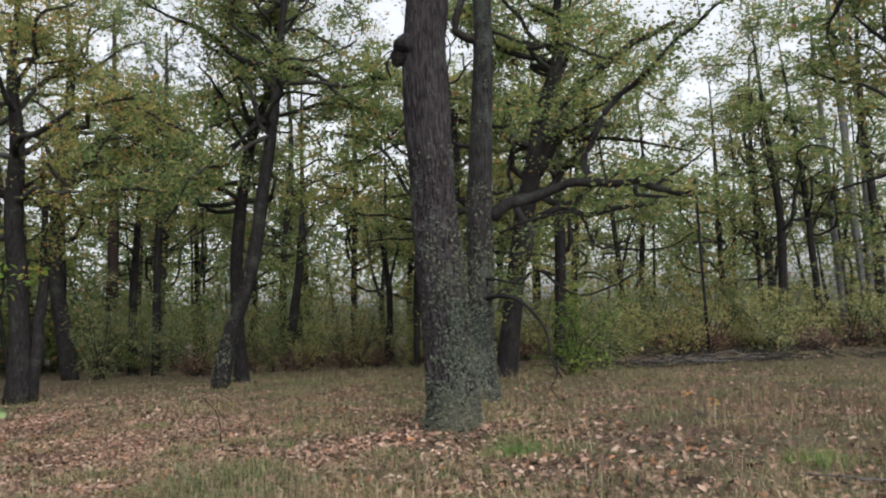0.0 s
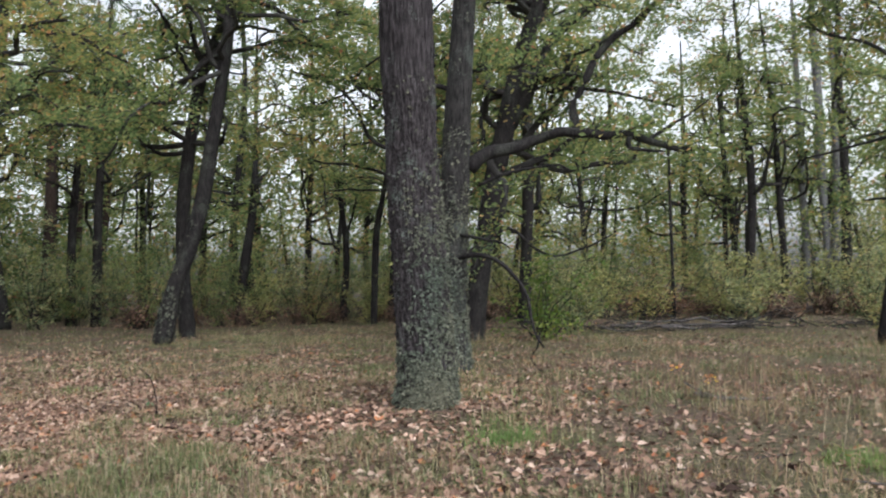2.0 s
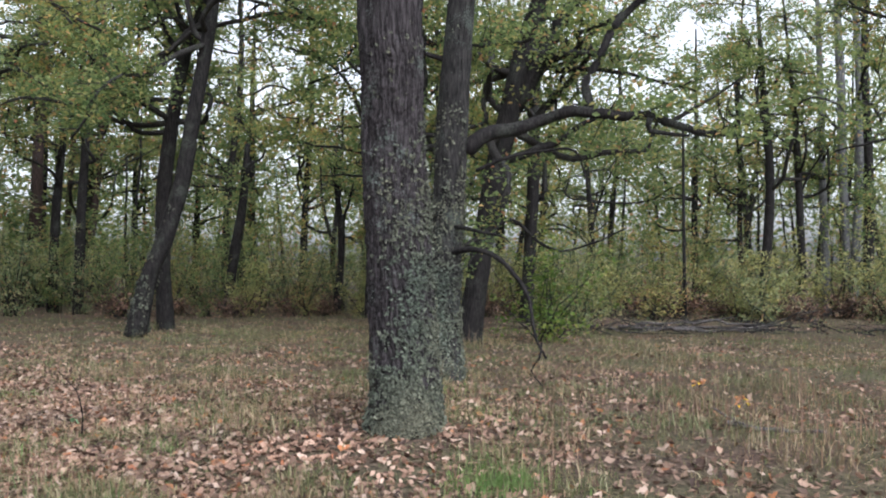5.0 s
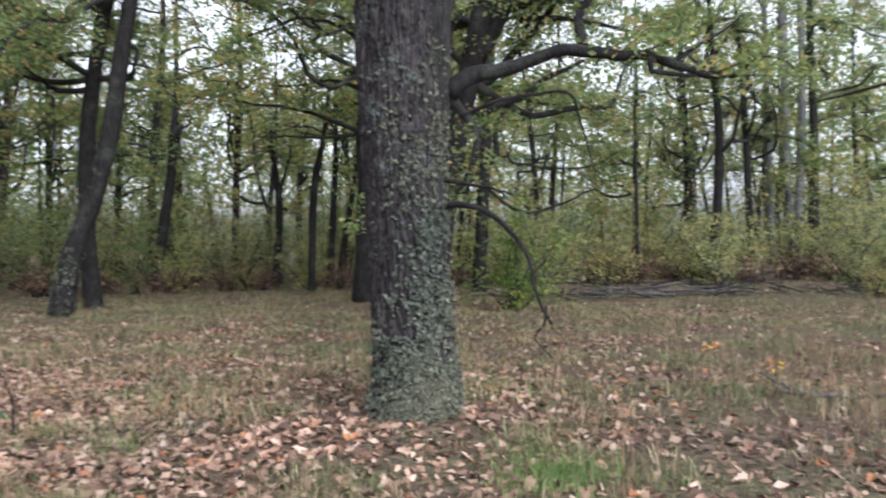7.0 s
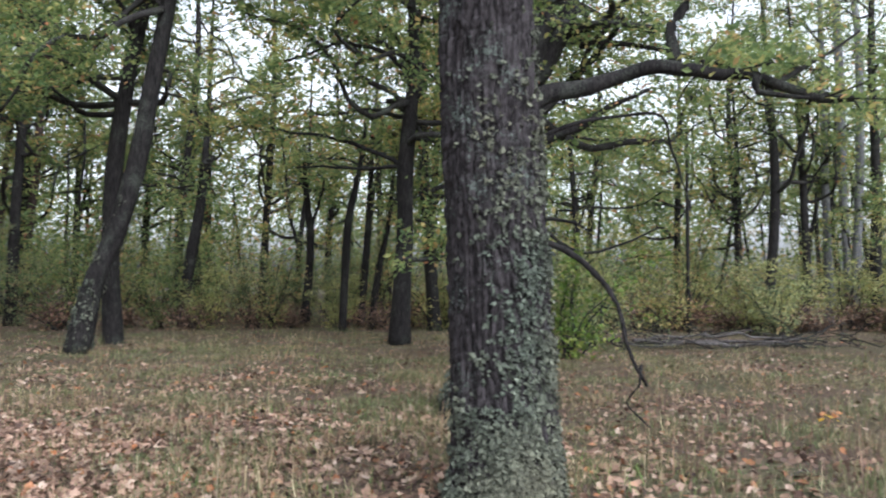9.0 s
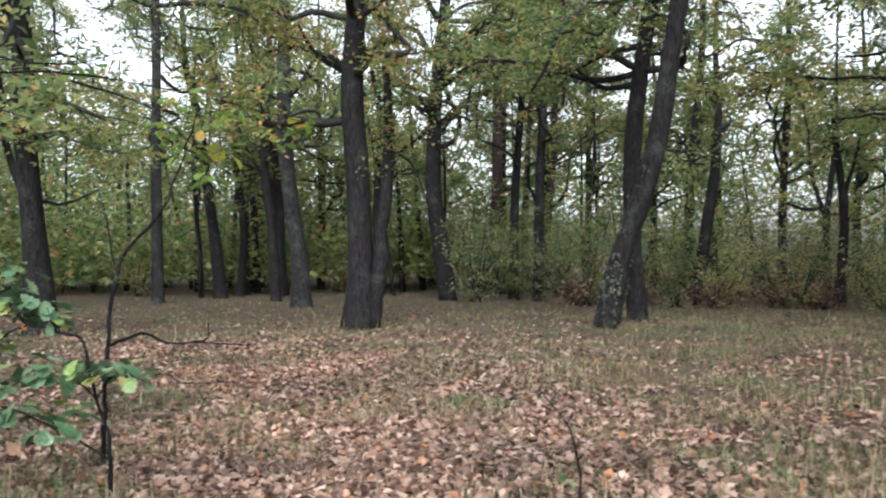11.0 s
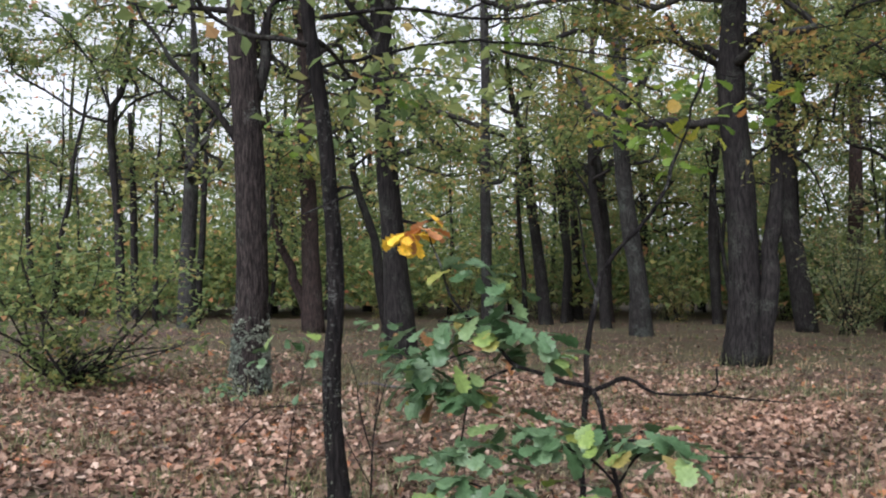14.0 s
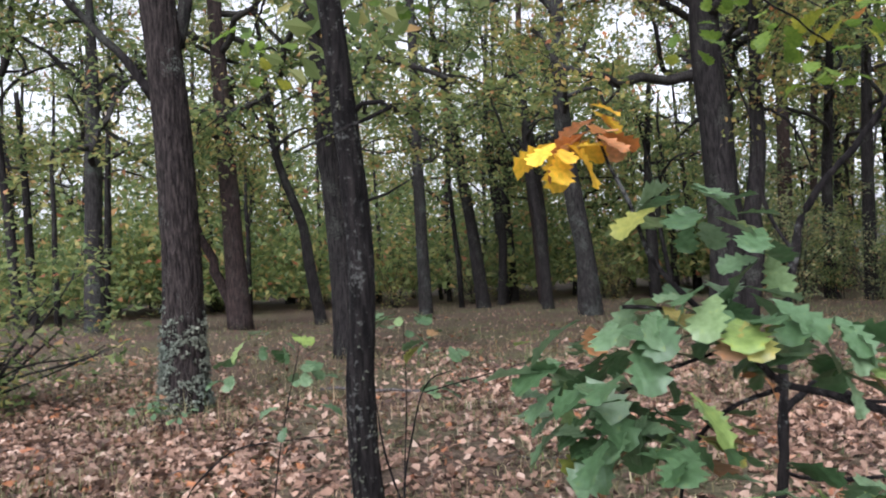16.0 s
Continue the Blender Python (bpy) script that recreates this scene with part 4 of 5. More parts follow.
def stuff(name, data, mat, label, category):
    return tagged(new(name, mesh_of(name, *data, mat, False)), label, category, kind="stuff")


tufts = scattered(33000, 17, grass_share)
feet = np.repeat(tufts, 12, 0) + rng.normal(0, 0.15, (len(tufts) * 12, 3)) * [1, 1, 0]
stuff("grass", blades(feet, 0.1, 0.003, 1.3), GRASS, "thin straw-brown and green autumn grass", "grass")
far_tufts = scattered(16000, 34, lambda x, y: np.clip(grass_share(x, y), 0.3, 1))
feet = np.repeat(far_tufts, 8, 0) + rng.normal(0, 0.3, (len(far_tufts) * 8, 3)) * [1, 1, 0]
stuff("meadow_grass", blades(feet, 0.16, 0.0045, 0.95), GRASS, "pale dry grass across the clearing", "grass")
weeds = np.repeat(scattered(1000, 15, lambda x, y: np.clip(grass_share(x, y) + 0.2, 0.2, 1)), 5, 0)
weeds = np.vstack([weeds, np.c_[rng.normal(4.8, 1.9, 1100), rng.normal(12.5, 2.2, 1100), np.zeros(1100)]])
weeds[:, 2] = level(weeds[:, 0], weeds[:, 1])
weeds = weeds + rng.normal(0, 0.07, weeds.shape) * [1, 1, 0]
stuff("brown_weeds", blades(weeds, 0.27, 0.0042, 0.35), BRACKEN, "thin brown upright weed stems in the grass", "weeds")
straw = scattered(1700, 26, lambda x, y: np.clip(grass_share(x, y), 0.1, 1) * np.clip((x + 7) / 5, 0.12, 1))
straw = np.repeat(straw, 4, 0) + rng.normal(0, 0.1, (len(straw) * 4, 3)) * [1, 1, 0]
stuff("straw", blades(straw, 0.24, 0.0034, 0.45), STRAW, "thin upright bleached straw across the clearing", "grass")
sedge = scattered(3600, 26, lambda x, y: np.clip(1.6 * patchy(x, y, 0.5, 41) - 0.45, 0, 1))
sedge = np.repeat(sedge, 14, 0) + rng.normal(0, 0.2, (len(sedge) * 14, 3)) * [1, 1, 0]
stuff("green_sedge", blades(sedge, 0.095, 0.0035, 1.1), LUSH, "green grass in patches among the straw", "grass")
skirt = np.repeat(FEET, 90, 0)
turn, off = rng.uniform(0, 2 * np.pi, len(skirt)), rng.uniform(0.2, 0.62, len(skirt))
skirt = skirt + np.stack([np.cos(turn) * off, np.sin(turn) * off], 1)
skirt = np.c_[skirt, level(skirt[:, 0], skirt[:, 1])]
stuff("foot_grass", blades(skirt, 0.19, 0.0045, 0.7), GRASS, "rough dry grass round the feet of the trees", "grass")
stalks = scattered(1500, 14, lambda x, y: np.full(len(x), 0.9))
stuff("dry_stalks", blades(stalks, 0.32, 0.0026, 0.4), STRAW, "tall thin dry stalks among the grass", "grass")
fallen = scattered(15500, 9, litter_share) + [0, 0, 0.018]
stuff("fallen_leaves", leaves(fallen, 0.108, 0.7, LOBED), LITTER, "fallen brown and pinkish oak leaves", "leaf litter")
CURLED = np.array([(-0.5, 0, 0.02), (-0.1, 0.2, 0.06), (0.15, 0.32, 0.12), (0.5, 0.05, 0.05), (0.2, -0.28, 0.1), (-0.15, -0.18, 0.03)])
fallen = scattered(105000, 16, litter_share) + [0, 0, 0.012]
stuff("small_fallen_leaves", leaves(fallen, 0.085, 0.55, CURLED), LITTER, "small curled fallen oak leaves in drifts", "leaf litter")
carpet = np.c_[rng.normal(-8.5, 4.6, 84000), rng.normal(12.9, 3.6, 84000)]
carpet = carpet[rng.random(84000) < 0.22 + 1.3 * (patchy(carpet[:, 0], carpet[:, 1], 0.55, 3) - 0.3)]
carpet = np.c_[carpet, level(carpet[:, 0], carpet[:, 1]) + 0.016]
stuff("leaf_carpet", joined([leaves(carpet[::3], 0.112, 0.6, LOBED), leaves(np.vstack([carpet[1::3], carpet[2::3]]), 0.1, 0.6, CURLED)]), LITTER, "thick carpet of pinkish brown oak leaves", "leaf litter")
fallen = scattered(34000, 30, lambda x, y: litter_share(x, y) * 0.8 + 0.1) + [0, 0, 0.03]
stuff("far_fallen_leaves", leaves(fallen, 0.11, 0.4), LITTER, "fallen brown oak leaves further off", "leaf litter")
lush = np.vstack([np.c_[rng.normal(cx, 0.22, n_), rng.normal(cy, 0.2, n_), np.zeros(n_)] for cx, cy, n_ in ((0.76, 10.05, 800), (-2.6, 11.6, 200), (3.8, 8.6, 320), (-5.5, 15.5, 200))])
lush[:, 2] = level(lush[:, 0], lush[:, 1])
stuff("green_grass", blades(lush, 0.13, 0.003, 0.6), LUSH, "fresh green grass tufts before the old oak", "grass")

# ---- crust of lichen on the near trunks ----
def crust(tree, count, size, low, high, side=None, mat=CRUST):
    trunk = [c for c in tree.children if c.name.startswith("trunk")][0]
    me = trunk.data
    co_ = np.zeros(len(me.vertices) * 3)
    no_ = np.zeros(len(me.vertices) * 3)
    me.vertices.foreach_get("co", co_)
    me.vertices.foreach_get("normal", no_)
    co_, no_ = co_.reshape(-1, 3), no_.reshape(-1, 3)
    ok = (co_[:, 2] > low) & (co_[:, 2] < high)
    w = np.ones(len(co_)) * 0.15 + (grain(co_ * 3.1) > 0.5) * 0.6
    if side is not None:
        w = w * np.clip(no_ @ np.array(side) + 0.1, 0.0, 1)
    w = w * np.clip(1.5 - co_[:, 2] / (high * 0.7), 0.22, 1) * np.clip((high - co_[:, 2]) / (0.6 * high) + 0.9 * (grain(co_ * 5.0 + 40) - 0.5), 0, 1)
    w = np.where(ok, w, 0)
    pick = np.repeat(rng.choice(len(co_), count // 5, p=w / w.sum()), 5)
    count = len(pick)
    c = co_[pick] + rng.normal(0, 0.5, (count, 3)) * size
    if len(co_) < 9000:
        c[:, 2] += rng.uniform(-0.17, 0.17, count)
    nrm = no_[pick] + rng.normal(0, 0.55, (count, 3))
    nrm /= np.linalg.norm(nrm, axis=1)[:, None]
    al = np.cross(nrm, [0, 0, 1.0]) + 1e-6
    al /= np.linalg.norm(al, axis=1)[:, None]
    up = np.cross(al, nrm)
    sz = (size * rng.uniform(0.5, 1.4, count))[:, None, None]
    shape = np.array([(-0.5, -0.2, 0), (-0.3, -0.5, 0.1), (0.3, -0.45, 0.12), (0.5, 0.0, 0.1), (0.35, 0.45, 0.45), (-0.1, 0.5, 0.55), (-0.45, 0.3, 0.4)]) + 0.0
    sh = shape[None] + rng.normal(0, 0.16, (count, 7, 3))
    v = c[:, None] + sz * (sh[:, :, :1] * al[:, None] - sh[:, :, 1:2] * up[:, None] + (sh[:, :, 2:] * 1.15 + 0.02) * nrm[:, None])
    part("lichen", mesh_of("lichen", v.reshape(-1, 3), np.arange(count * 7), np.full(count, 7), mat, False), trunk, "grey-green crust of leafy lichen", "stuff")


crust(main_oak, 4500, 0.023, 0.0, 5.5, (0.85, -0.5, 0.0))
crust(main_oak, 8000, 0.026, 0.0, 3.0, (0.97, -0.1, 0.0))
crust(main_oak, 12000, 0.028, 0.0, 0.75, (0.25, -0.95, 0.0))
crust(second_oak, 3000, 0.036, 0.0, 7.5)
crust(second_oak, 4000, 0.036, 0.0, 2.6)
crust(second_oak, 3500, 0.034, 0.0, 1.1, mat=PALECRUST)
crust(leaning_rough_oak, 2200, 0.045, 0.0, 6.0)
crust(clearing_oak, 4600, 0.027, 0.0, 1.45, mat=PALECRUST)
crust(slim_tree, 350, 0.011, 0.0, 3.0)
crust(leaning_oak, 700, 0.045, 0.0, 4.0)

# ---- thicket ----
def shrub(name, height, spread, count, mat, seed, label, size=0.1):
    rnd = np.random.default_rng(seed)
    root = thing(name, 0, 0, 0, label, "shrub", "thicket round the clearing")
    stems, tips = [], []
    for k in range(9):
        az = rnd.uniform(0, 2 * np.pi)
        q = gnarl((rnd.normal(0, 0.15), rnd.normal(0, 0.15), -0.05), (math.cos(az) * spread / height, math.sin(az) * spread / height, 1.0), height * rnd.uniform(0.6, 1.05), 7, rnd, 0.15, 0.2)
        stems.append(tube(q, np.linspace(0.028, 0.006, len(q)), 5))
        for j in range(7):
            i = rnd.integers(1, len(q))
            d = rnd.normal(0, 1, 3) + [0, 0, 0.25]
            tw = gnarl(q[i], d, rnd.uniform(0.4, 1.1), 3, rnd, 0.2, 0.3)
            stems.append(tube(tw, np.linspace(0.009, 0.003, len(tw)), 3))
            tips.append(tw[1:])
    part("stem_clump", mesh_of("stem_clump", *joined(stems), TWIG), root, "", "stuff")
    tips = np.vstack(tips)
    c = tips[rnd.integers(0, len(tips), count)] + rnd.normal(0, 0.17, (count, 3)) * [1, 1, 0.6]
    part("foliage", mesh_of("foliage", *leaves(c, size * 1.2, 0.6, TRIFOLD, rnd), mat, False), root, "", "stuff")
    return root


KINDS = [
    shrub("hazel_shrub", 4.2, 1.5, 2600, BUSH, 1, "leafy green hazel shrub at the clearing's edge"),
    shrub("hazel_shrub", 3.0, 1.6, 2200, BUSH, 2, "leafy green hazel shrub at the clearing's edge"),
    shrub("tall_hazel_shrub", 5.8, 1.8, 3400, GREEN, 3, "tall thin-stemmed green shrub in the thicket"),
    shrub("autumn_shrub", 2.4, 1.3, 1500, DRYBUSH, 4, "low shrub with yellowing and rusty leaves"),
    shrub("autumn_shrub", 3.4, 1.4, 1500, DRYBUSH, 5, "low shrub with yellowing and rusty leaves"),
    shrub("tall_hazel_shrub", 7.0, 2.2, 4200, GREEN, 6, "tall thin-stemmed green shrub in the thicket", 0.12),
    shrub("yellowing_shrub", 4.6, 1.7, 2400, HAZEL, 7, "slender shrub with pale yellow-green leaves"),
    shrub("rusty_shrub", 4.8, 1.5, 1700, DRYBUSH, 8, "tall thin shrub with dry yellow and rusty leaves"),
]
ring = random.Random(5)
spot = 0
for bearing in np.arange(-54, 92, 2.3):
    for depth in (0, 1, 2):
        if bearing > 28 and (depth == 1 or ring.random() < 0.25):
            continue
        a = radians(bearing + ring.uniform(-1.2, 1.2))
        far = (38 if bearing < 22 else 49) + depth * 4.5 + ring.uniform(-3.4, 2.4)
        x, y = -1.5 - math.sin(a) * far, 3.0 + math.cos(a) * far
        # Darker-leaved kinds to the left: the canopy's shade is put into leaf colour.
        if bearing < -3:
            k = ring.choice([0, 1, 3, 4, 6, 3, 7]) if depth == 0 else ring.choice([0, 2, 1, 6, 7])
        else:
            k = ring.choice([0, 2, 3, 4, 1, 2]) if depth == 0 else ring.choice([0, 2, 5, 2, 5, 7])
        k = spot if spot < len(KINDS) else k
        size = ring.uniform(0.62, 1.25)
        m = pose(x, y, float(level(x, y)), 0, 0, ring.uniform(0, 360))
        if spot < len(KINDS):
            KINDS[k].matrix_basis = m
            made = KINDS[k]
        else:
            made = copy_thing(KINDS[k], m)
        made.scale = (size, size, size)
        spot += 1
# shrubs that stand forward of the thicket
for k, x, y, s_ in ((0, 15.5, 27.5, 0.8), (1, 13.0, 31.5, 0.9), (3, 9.6, 33.5, 1.0), (1, 18.5, 24.5, 0.9), (4, 16.5, 21.5, 0.6), (0, 6.5, 35.0, 0.9), (3, 2.5, 37.0, 1.0), (4, -4.0, 37.5, 1.0), (0, 20.0, 30.0, 1.1), (1, 5.2, 27.0, 0.75), (0, 22.5, 26.5, 1.1), (3, 14.0, 24.6, 0.6)):
    made = copy_thing(KINDS[k], pose(x, y, float(level(x, y)), 0, 0, x * 77))
    made.scale = (s_, s_, s_)

# dead bracken and brush along the edge
bracken = shrub("dead_bracken", 0.9, 1.0, 800, BRACKEN, 14, "low dead purple-brown bracken at the thicket's foot", 0.1)
first = True
for bearing in np.arange(-50, 17, 2.0):
    a = radians(bearing + ring.uniform(-1, 1))
    far = 35.0 + ring.uniform(-1.6, 1.6)
    x, y = -1.5 - math.sin(a) * far, 3.0 + math.cos(a) * far
    m = pose(x, y, float(level(x, y)), 0, 0, ring.uniform(0, 360))
    if first:
        bracken.matrix_basis, made, first = m, bracken, False
    else:
        made = copy_thing(bracken, m)
    made.scale = [ring.uniform(0.8, 1.3)] * 3

# ---- wood behind the thicket ----
BEHIND = []
for k, top in enumerate((14.0, 16.5, 12.5, 15.0)):
    lean = 0.5 * math.sin(k * 2.3)
    BEHIND.append(oak("woodland_oak", [(60 + k * 4.0, 70.0, 0.0, 0.2), (60.1 + k * 4.0, 70, top * 0.25, 0.16), (60.2 + lean + k * 4.0, 70.2, top * 0.6, 0.12), (60 + lean + k * 4.0, 70, top, 0.04)], [], crown=0.85, bare=2.6, seed=k))
woods = random.Random(9)
seats = [(b_, woods.uniform(44, 58) if b_ < 25 else woods.uniform(50, 68)) for b_ in np.r_[np.arange(-56, -8, 4.4), np.arange(-8, 25, 3.1), np.arange(26, 93, 4.0)]]
for k, (bearing, far) in enumerate(seats):
    a = radians(bearing + woods.uniform(-1.3, 1.3))
    x, y = -1.5 - math.sin(a) * far, 3.0 + math.cos(a) * far
    m = pose(x, y, float(level(x, y)), 0, 0, woods.uniform(0, 360))
    if k < 4:
        BEHIND[k].matrix_basis = m
    else:
        made = copy_thing(BEHIND[k % 4], m)
        made.scale = [woods.uniform(0.85, 1.15) if bearing < -21 else woods.uniform(1.0, 1.25) if bearing > 26 else woods.uniform(1.1, 1.4)] * 3

# ---- far woodland ----
c = []
for k in range(480):
    a = radians(rng.uniform(-62, 98))
    far = rng.uniform(56, 84)
    top = rng.uniform(8, 19)
    x, y = -1.5 - math.sin(a) * far, 3 + math.cos(a) * far
    n_ = 300
    c.append(np.c_[rng.normal(x, 1.7, n_), rng.normal(y, 1.7, n_), top * rng.beta(1.3, 1.1, n_)])
stuff("far_woodland", leaves(np.vstack(c), 0.42, 0.8, TRIFOLD), GREEN, "distant green woodland behind the thicket", "woodland")
c = []
for k in range(640):
    a = radians(rng.uniform(20, 98))
    far = rng.uniform(46, 62)
    x, y, top = -1.5 - math.sin(a) * far, 3 + math.cos(a) * far, rng.uniform(2.0, 8.5)
    n_ = 150
    c.append(np.c_[rng.normal(x, 1.5, n_), rng.normal(y, 1.5, n_), 0.2 + top * rng.beta(1.2, 1.4, n_)])
stuff("distant_undergrowth", leaves(np.vstack(c), 0.36, 0.8, TRIFOLD), GREEN, "green undergrowth deep in the wood", "woodland")
for k in range(120):
    a = radians(rng.uniform(-60, 96) if k < 100 else rng.uniform(20, 96))
    far = rng.uniform(46, 70) if k < 100 else rng.uniform(36, 56)
    x, y, top = -1.5 - math.sin(a) * far, 3 + math.cos(a) * far, rng.uniform(7, 15)
    q = gnarl((0, 0, -0.2), (rng.normal(0, 0.06), rng.normal(0, 0.06), 1), top, 7, rng, 0, 0.06)
    pole = new("distant_trunk", mesh_of("distant_trunk", *tube(q, np.linspace(rng.uniform(0.08, 0.2), 0.04, len(q)), 6), BARK["plain"]))
    pole.location = (x, y, float(level(x, y)))
    tagged(pole, "slender dark tree trunk deep in the wood", "tree", "distant trunks")

# knotty burl high on the old oak
k = np.arange(9)
q = np.array([-0.3, -0.08, 5.72]) + np.stack([-0.04 * k, -0.01 * k, 0.05 * np.sin(k * 0.5) - 0.004 * k * k], 1)
burl = mesh_of("burl", *tube(q, 0.2 * np.sin(0.8 + 2.1 * k / 8.0) + 0.015, 20, 0.012, 2.0), BARK["plain"])
part("burl", burl, [c for c in main_oak.children if c.name.startswith("trunk")][0], "swollen dark burl with rough bark")

# ---- logs and brushwood at the clearing's edge ----
WOOD = bark("weathered_wood", (0.065, 0.057, 0.053), (0.15, 0.135, 0.128), (0.19, 0.175, 0.165), 0.0, 1.0)


def log(name, a, b_, r, label, mat=WOOD, sides=9, wild=0.05):
    """A fallen pole or branch from a to b."""
    a, b_ = np.array(a, float), np.array(b_, float)
    a[2] += float(level(a[0], a[1]))
    b_[2] += float(level(b_[0], b_[1]))
    rnd = np.random.default_rng(int(abs(a[0] * 97 + b_[1] * 31) * 10))
    u = np.linspace(0, 1, 7)[:, None]
    q = a + (b_ - a) * u + rnd.normal(0, wild, (7, 3)) * [1, 1, 0.4]
    home = q[0].copy()
    q = smooth_line(q - home, 0.12)
    me = mesh_of(name, *tube(q, r * np.linspace(1.1, 0.65, len(q)), sides, r * 0.15, seed=a[0]), mat)
    ob = new(name, me)
    ob.location = home
    return tagged(ob, label, "log", "logs and brushwood")


for x0, y0, z0, x1, y1, z1, r in (
    (6.3, 27.4, 0.08, 10.2, 28.0, 0.12, 0.07), (7.0, 27.9, 0.2, 11.6, 27.5, 0.22, 0.08), (8.2, 27.2, 0.07, 11.4, 27.9, 0.1, 0.08),
    (8.8, 28.2, 0.35, 11.4, 27.7, 0.3, 0.06), (6.8, 28.4, 0.07, 9.4, 28.9, 0.35, 0.05), (9.2, 27.6, 0.06, 11.2, 27.2, 0.08, 0.05),
    (7.4, 28.9, 0.1, 10.8, 29.2, 0.4, 0.04)):
    log("fallen_log", (x0, y0, z0 * 0.8), (x1, y1, z1 * 0.8), r * 0.6, "weathered grey log lying at the clearing's edge", wild=0.13)
for k in range(110):
    x, y = ring.uniform(4.5, 18), ring.uniform(26.2, 29.5)
    y -= max(0, x - 12) * 0.7
    az, ln = ring.uniform(0, 2 * math.pi), ring.uniform(0.8, 2.6)
    log("brushwood_stick", (x, y, 0.05), (x + math.cos(az) * ln, y + math.sin(az) * ln, ring.uniform(0.1, 0.75)), ring.uniform(0.008, 0.02), "thin dry stick in the brushwood heap", TWIG, 5, 0.06)
log("fallen_branch", (3.55, 12.15, 0.06), (4.5, 11.7, 0.05), 0.028, "crooked fallen branch lying in the dry grass", WOOD, 8, 0.04)
log("fallen_branch", (3.75, 12.05, 0.08), (3.5, 12.25, 0.2), 0.014, "crooked fallen branch lying in the dry grass", WOOD, 7, 0.02)
log("fallen_branch", (4.3, 7.2, 0.03), (3.3, 8.0, 0.05), 0.012, "thin fallen branch lying in the grass", WOOD, 6, 0.03)
log("fallen_branch", (-14.3, 15.6, 0.05), (-12.6, 15.9, 0.12), 0.02, "thin fallen branch lying in the grass", WOOD, 6, 0.05)

LUSHLEAF = leafy("bright_leaves", [(0.0, (0.085, 0.143, 0.032)), (0.6, (0.153, 0.217, 0.045)), (1.0, (0.255, 0.277, 0.072))], 0.5, 0.5)

# ---- saplings ----
def lobed_leaf(name, mat, droop):
    """One oak leaf, 1 long from its stalk at the origin along +y, lobed and folded along its rib."""
    wide = [0.0, 0.025, 0.12, 0.2, 0.14, 0.3, 0.2, 0.39, 0.25, 0.36, 0.23, 0.23, 0.0]
    along = [0.0, 0.1, 0.2, 0.28, 0.36, 0.47, 0.55, 0.66, 0.74, 0.83, 0.9, 0.96, 1.0]
    verts, faces, sizes = [], [], []
    for w, y in zip(wide, along):
        z = -droop * y * y
        fold = 0.22 * w + 0.03 * math.sin(y * 17)
        verts += [(-w, y + w * 0.18, z + fold), (0, y, z), (w, y + w * 0.18, z + fold * 0.8)]
    for k in range(len(wide) - 1):
        a = k * 3
        faces += [a, a + 1, a + 4, a + 3, a + 1, a + 2, a + 5, a + 4]
        sizes += [4, 4]
    return mesh_of(name, verts, faces, sizes, mat)


def leaf_paint(name, stops, through=0.3):
    m, n, l, b = material(name, 0.42, 0.45)
    info = n.new("ShaderNodeObjectInfo")
    col = ramp(n, l, info.outputs["Random"], stops)
    co = n.new("ShaderNodeTexCoord")
    spots = node(n, "ShaderNodeTexNoise", Scale=7.0, Detail=4.0)
    l.new(co.outputs["Object"], spots.inputs["Vector"])
    tone = ramp(n, l, spots.outputs["Fac"], [(0.35, (0.75, 0.8, 0.7)), (0.6, (1.1, 1.1, 1.1)), (0.72, (1.35, 1.15, 0.8))])
    vein = n.new("ShaderNodeTexWave")
    vein.inputs["Scale"].default_value, vein.inputs["Distortion"].default_value = 2.6, 1.5
    vein.bands_direction = "DIAGONAL"
    l.new(co.outputs["Object"], vein.inputs["Vector"])
    col = blend(n, l, 1.0, col, tone, "MULTIPLY")
    l.new(col, b.inputs["Base Color"])
    bp = node(n, "ShaderNodeBump", Strength=0.1, Distance=0.04)
    l.new(vein.outputs["Fac"], bp.inputs["Height"])
    l.new(bp.outputs[0], b.inputs["Normal"])
    tr = n.new("ShaderNodeBsdfTranslucent")
    l.new(col, tr.inputs["Color"])
    mx = n.new("ShaderNodeMixShader")
    mx.inputs[0].default_value = through
    l.new(b.outputs[0], mx.inputs[1])
    l.new(tr.outputs[0], mx.inputs[2])
    l.new(mx.outputs[0], n["Material Output"].inputs[0])
    return m


FRESH = leaf_paint("sapling_leaf", [(0.0, (0.055, 0.11, 0.045)), (0.4, (0.095, 0.17, 0.08)), (0.8, (0.18, 0.265, 0.15)), (0.93, (0.22, 0.3, 0.06)), (0.97, (0.3, 0.16, 0.08)), (1.0, (0.34, 0.2, 0.13))])
YELLOW = leaf_paint("yellow_leaf", [(0.0, (0.75, 0.45, 0.04)), (1.0, (0.85, 0.6, 0.06))], 0.4)
RUST = leaf_paint("rust_leaf", [(0.0, (0.42, 0.15, 0.04)), (1.0, (0.6, 0.3, 0.15))], 0.3)
LIME = leaf_paint("canopy_leaf", [(0.0, (0.1, 0.18, 0.03)), (0.7, (0.2, 0.3, 0.05)), (0.92, (0.4, 0.38, 0.05)), (1.0, (0.4, 0.17, 0.05))], 0.55)
BLADES = {m.name: [lobed_leaf("leaf", m, d) for d in (0.05, 0.22, 0.42)] for m in (FRESH, YELLOW, RUST, LIME)}
leafrng = random.Random(11)


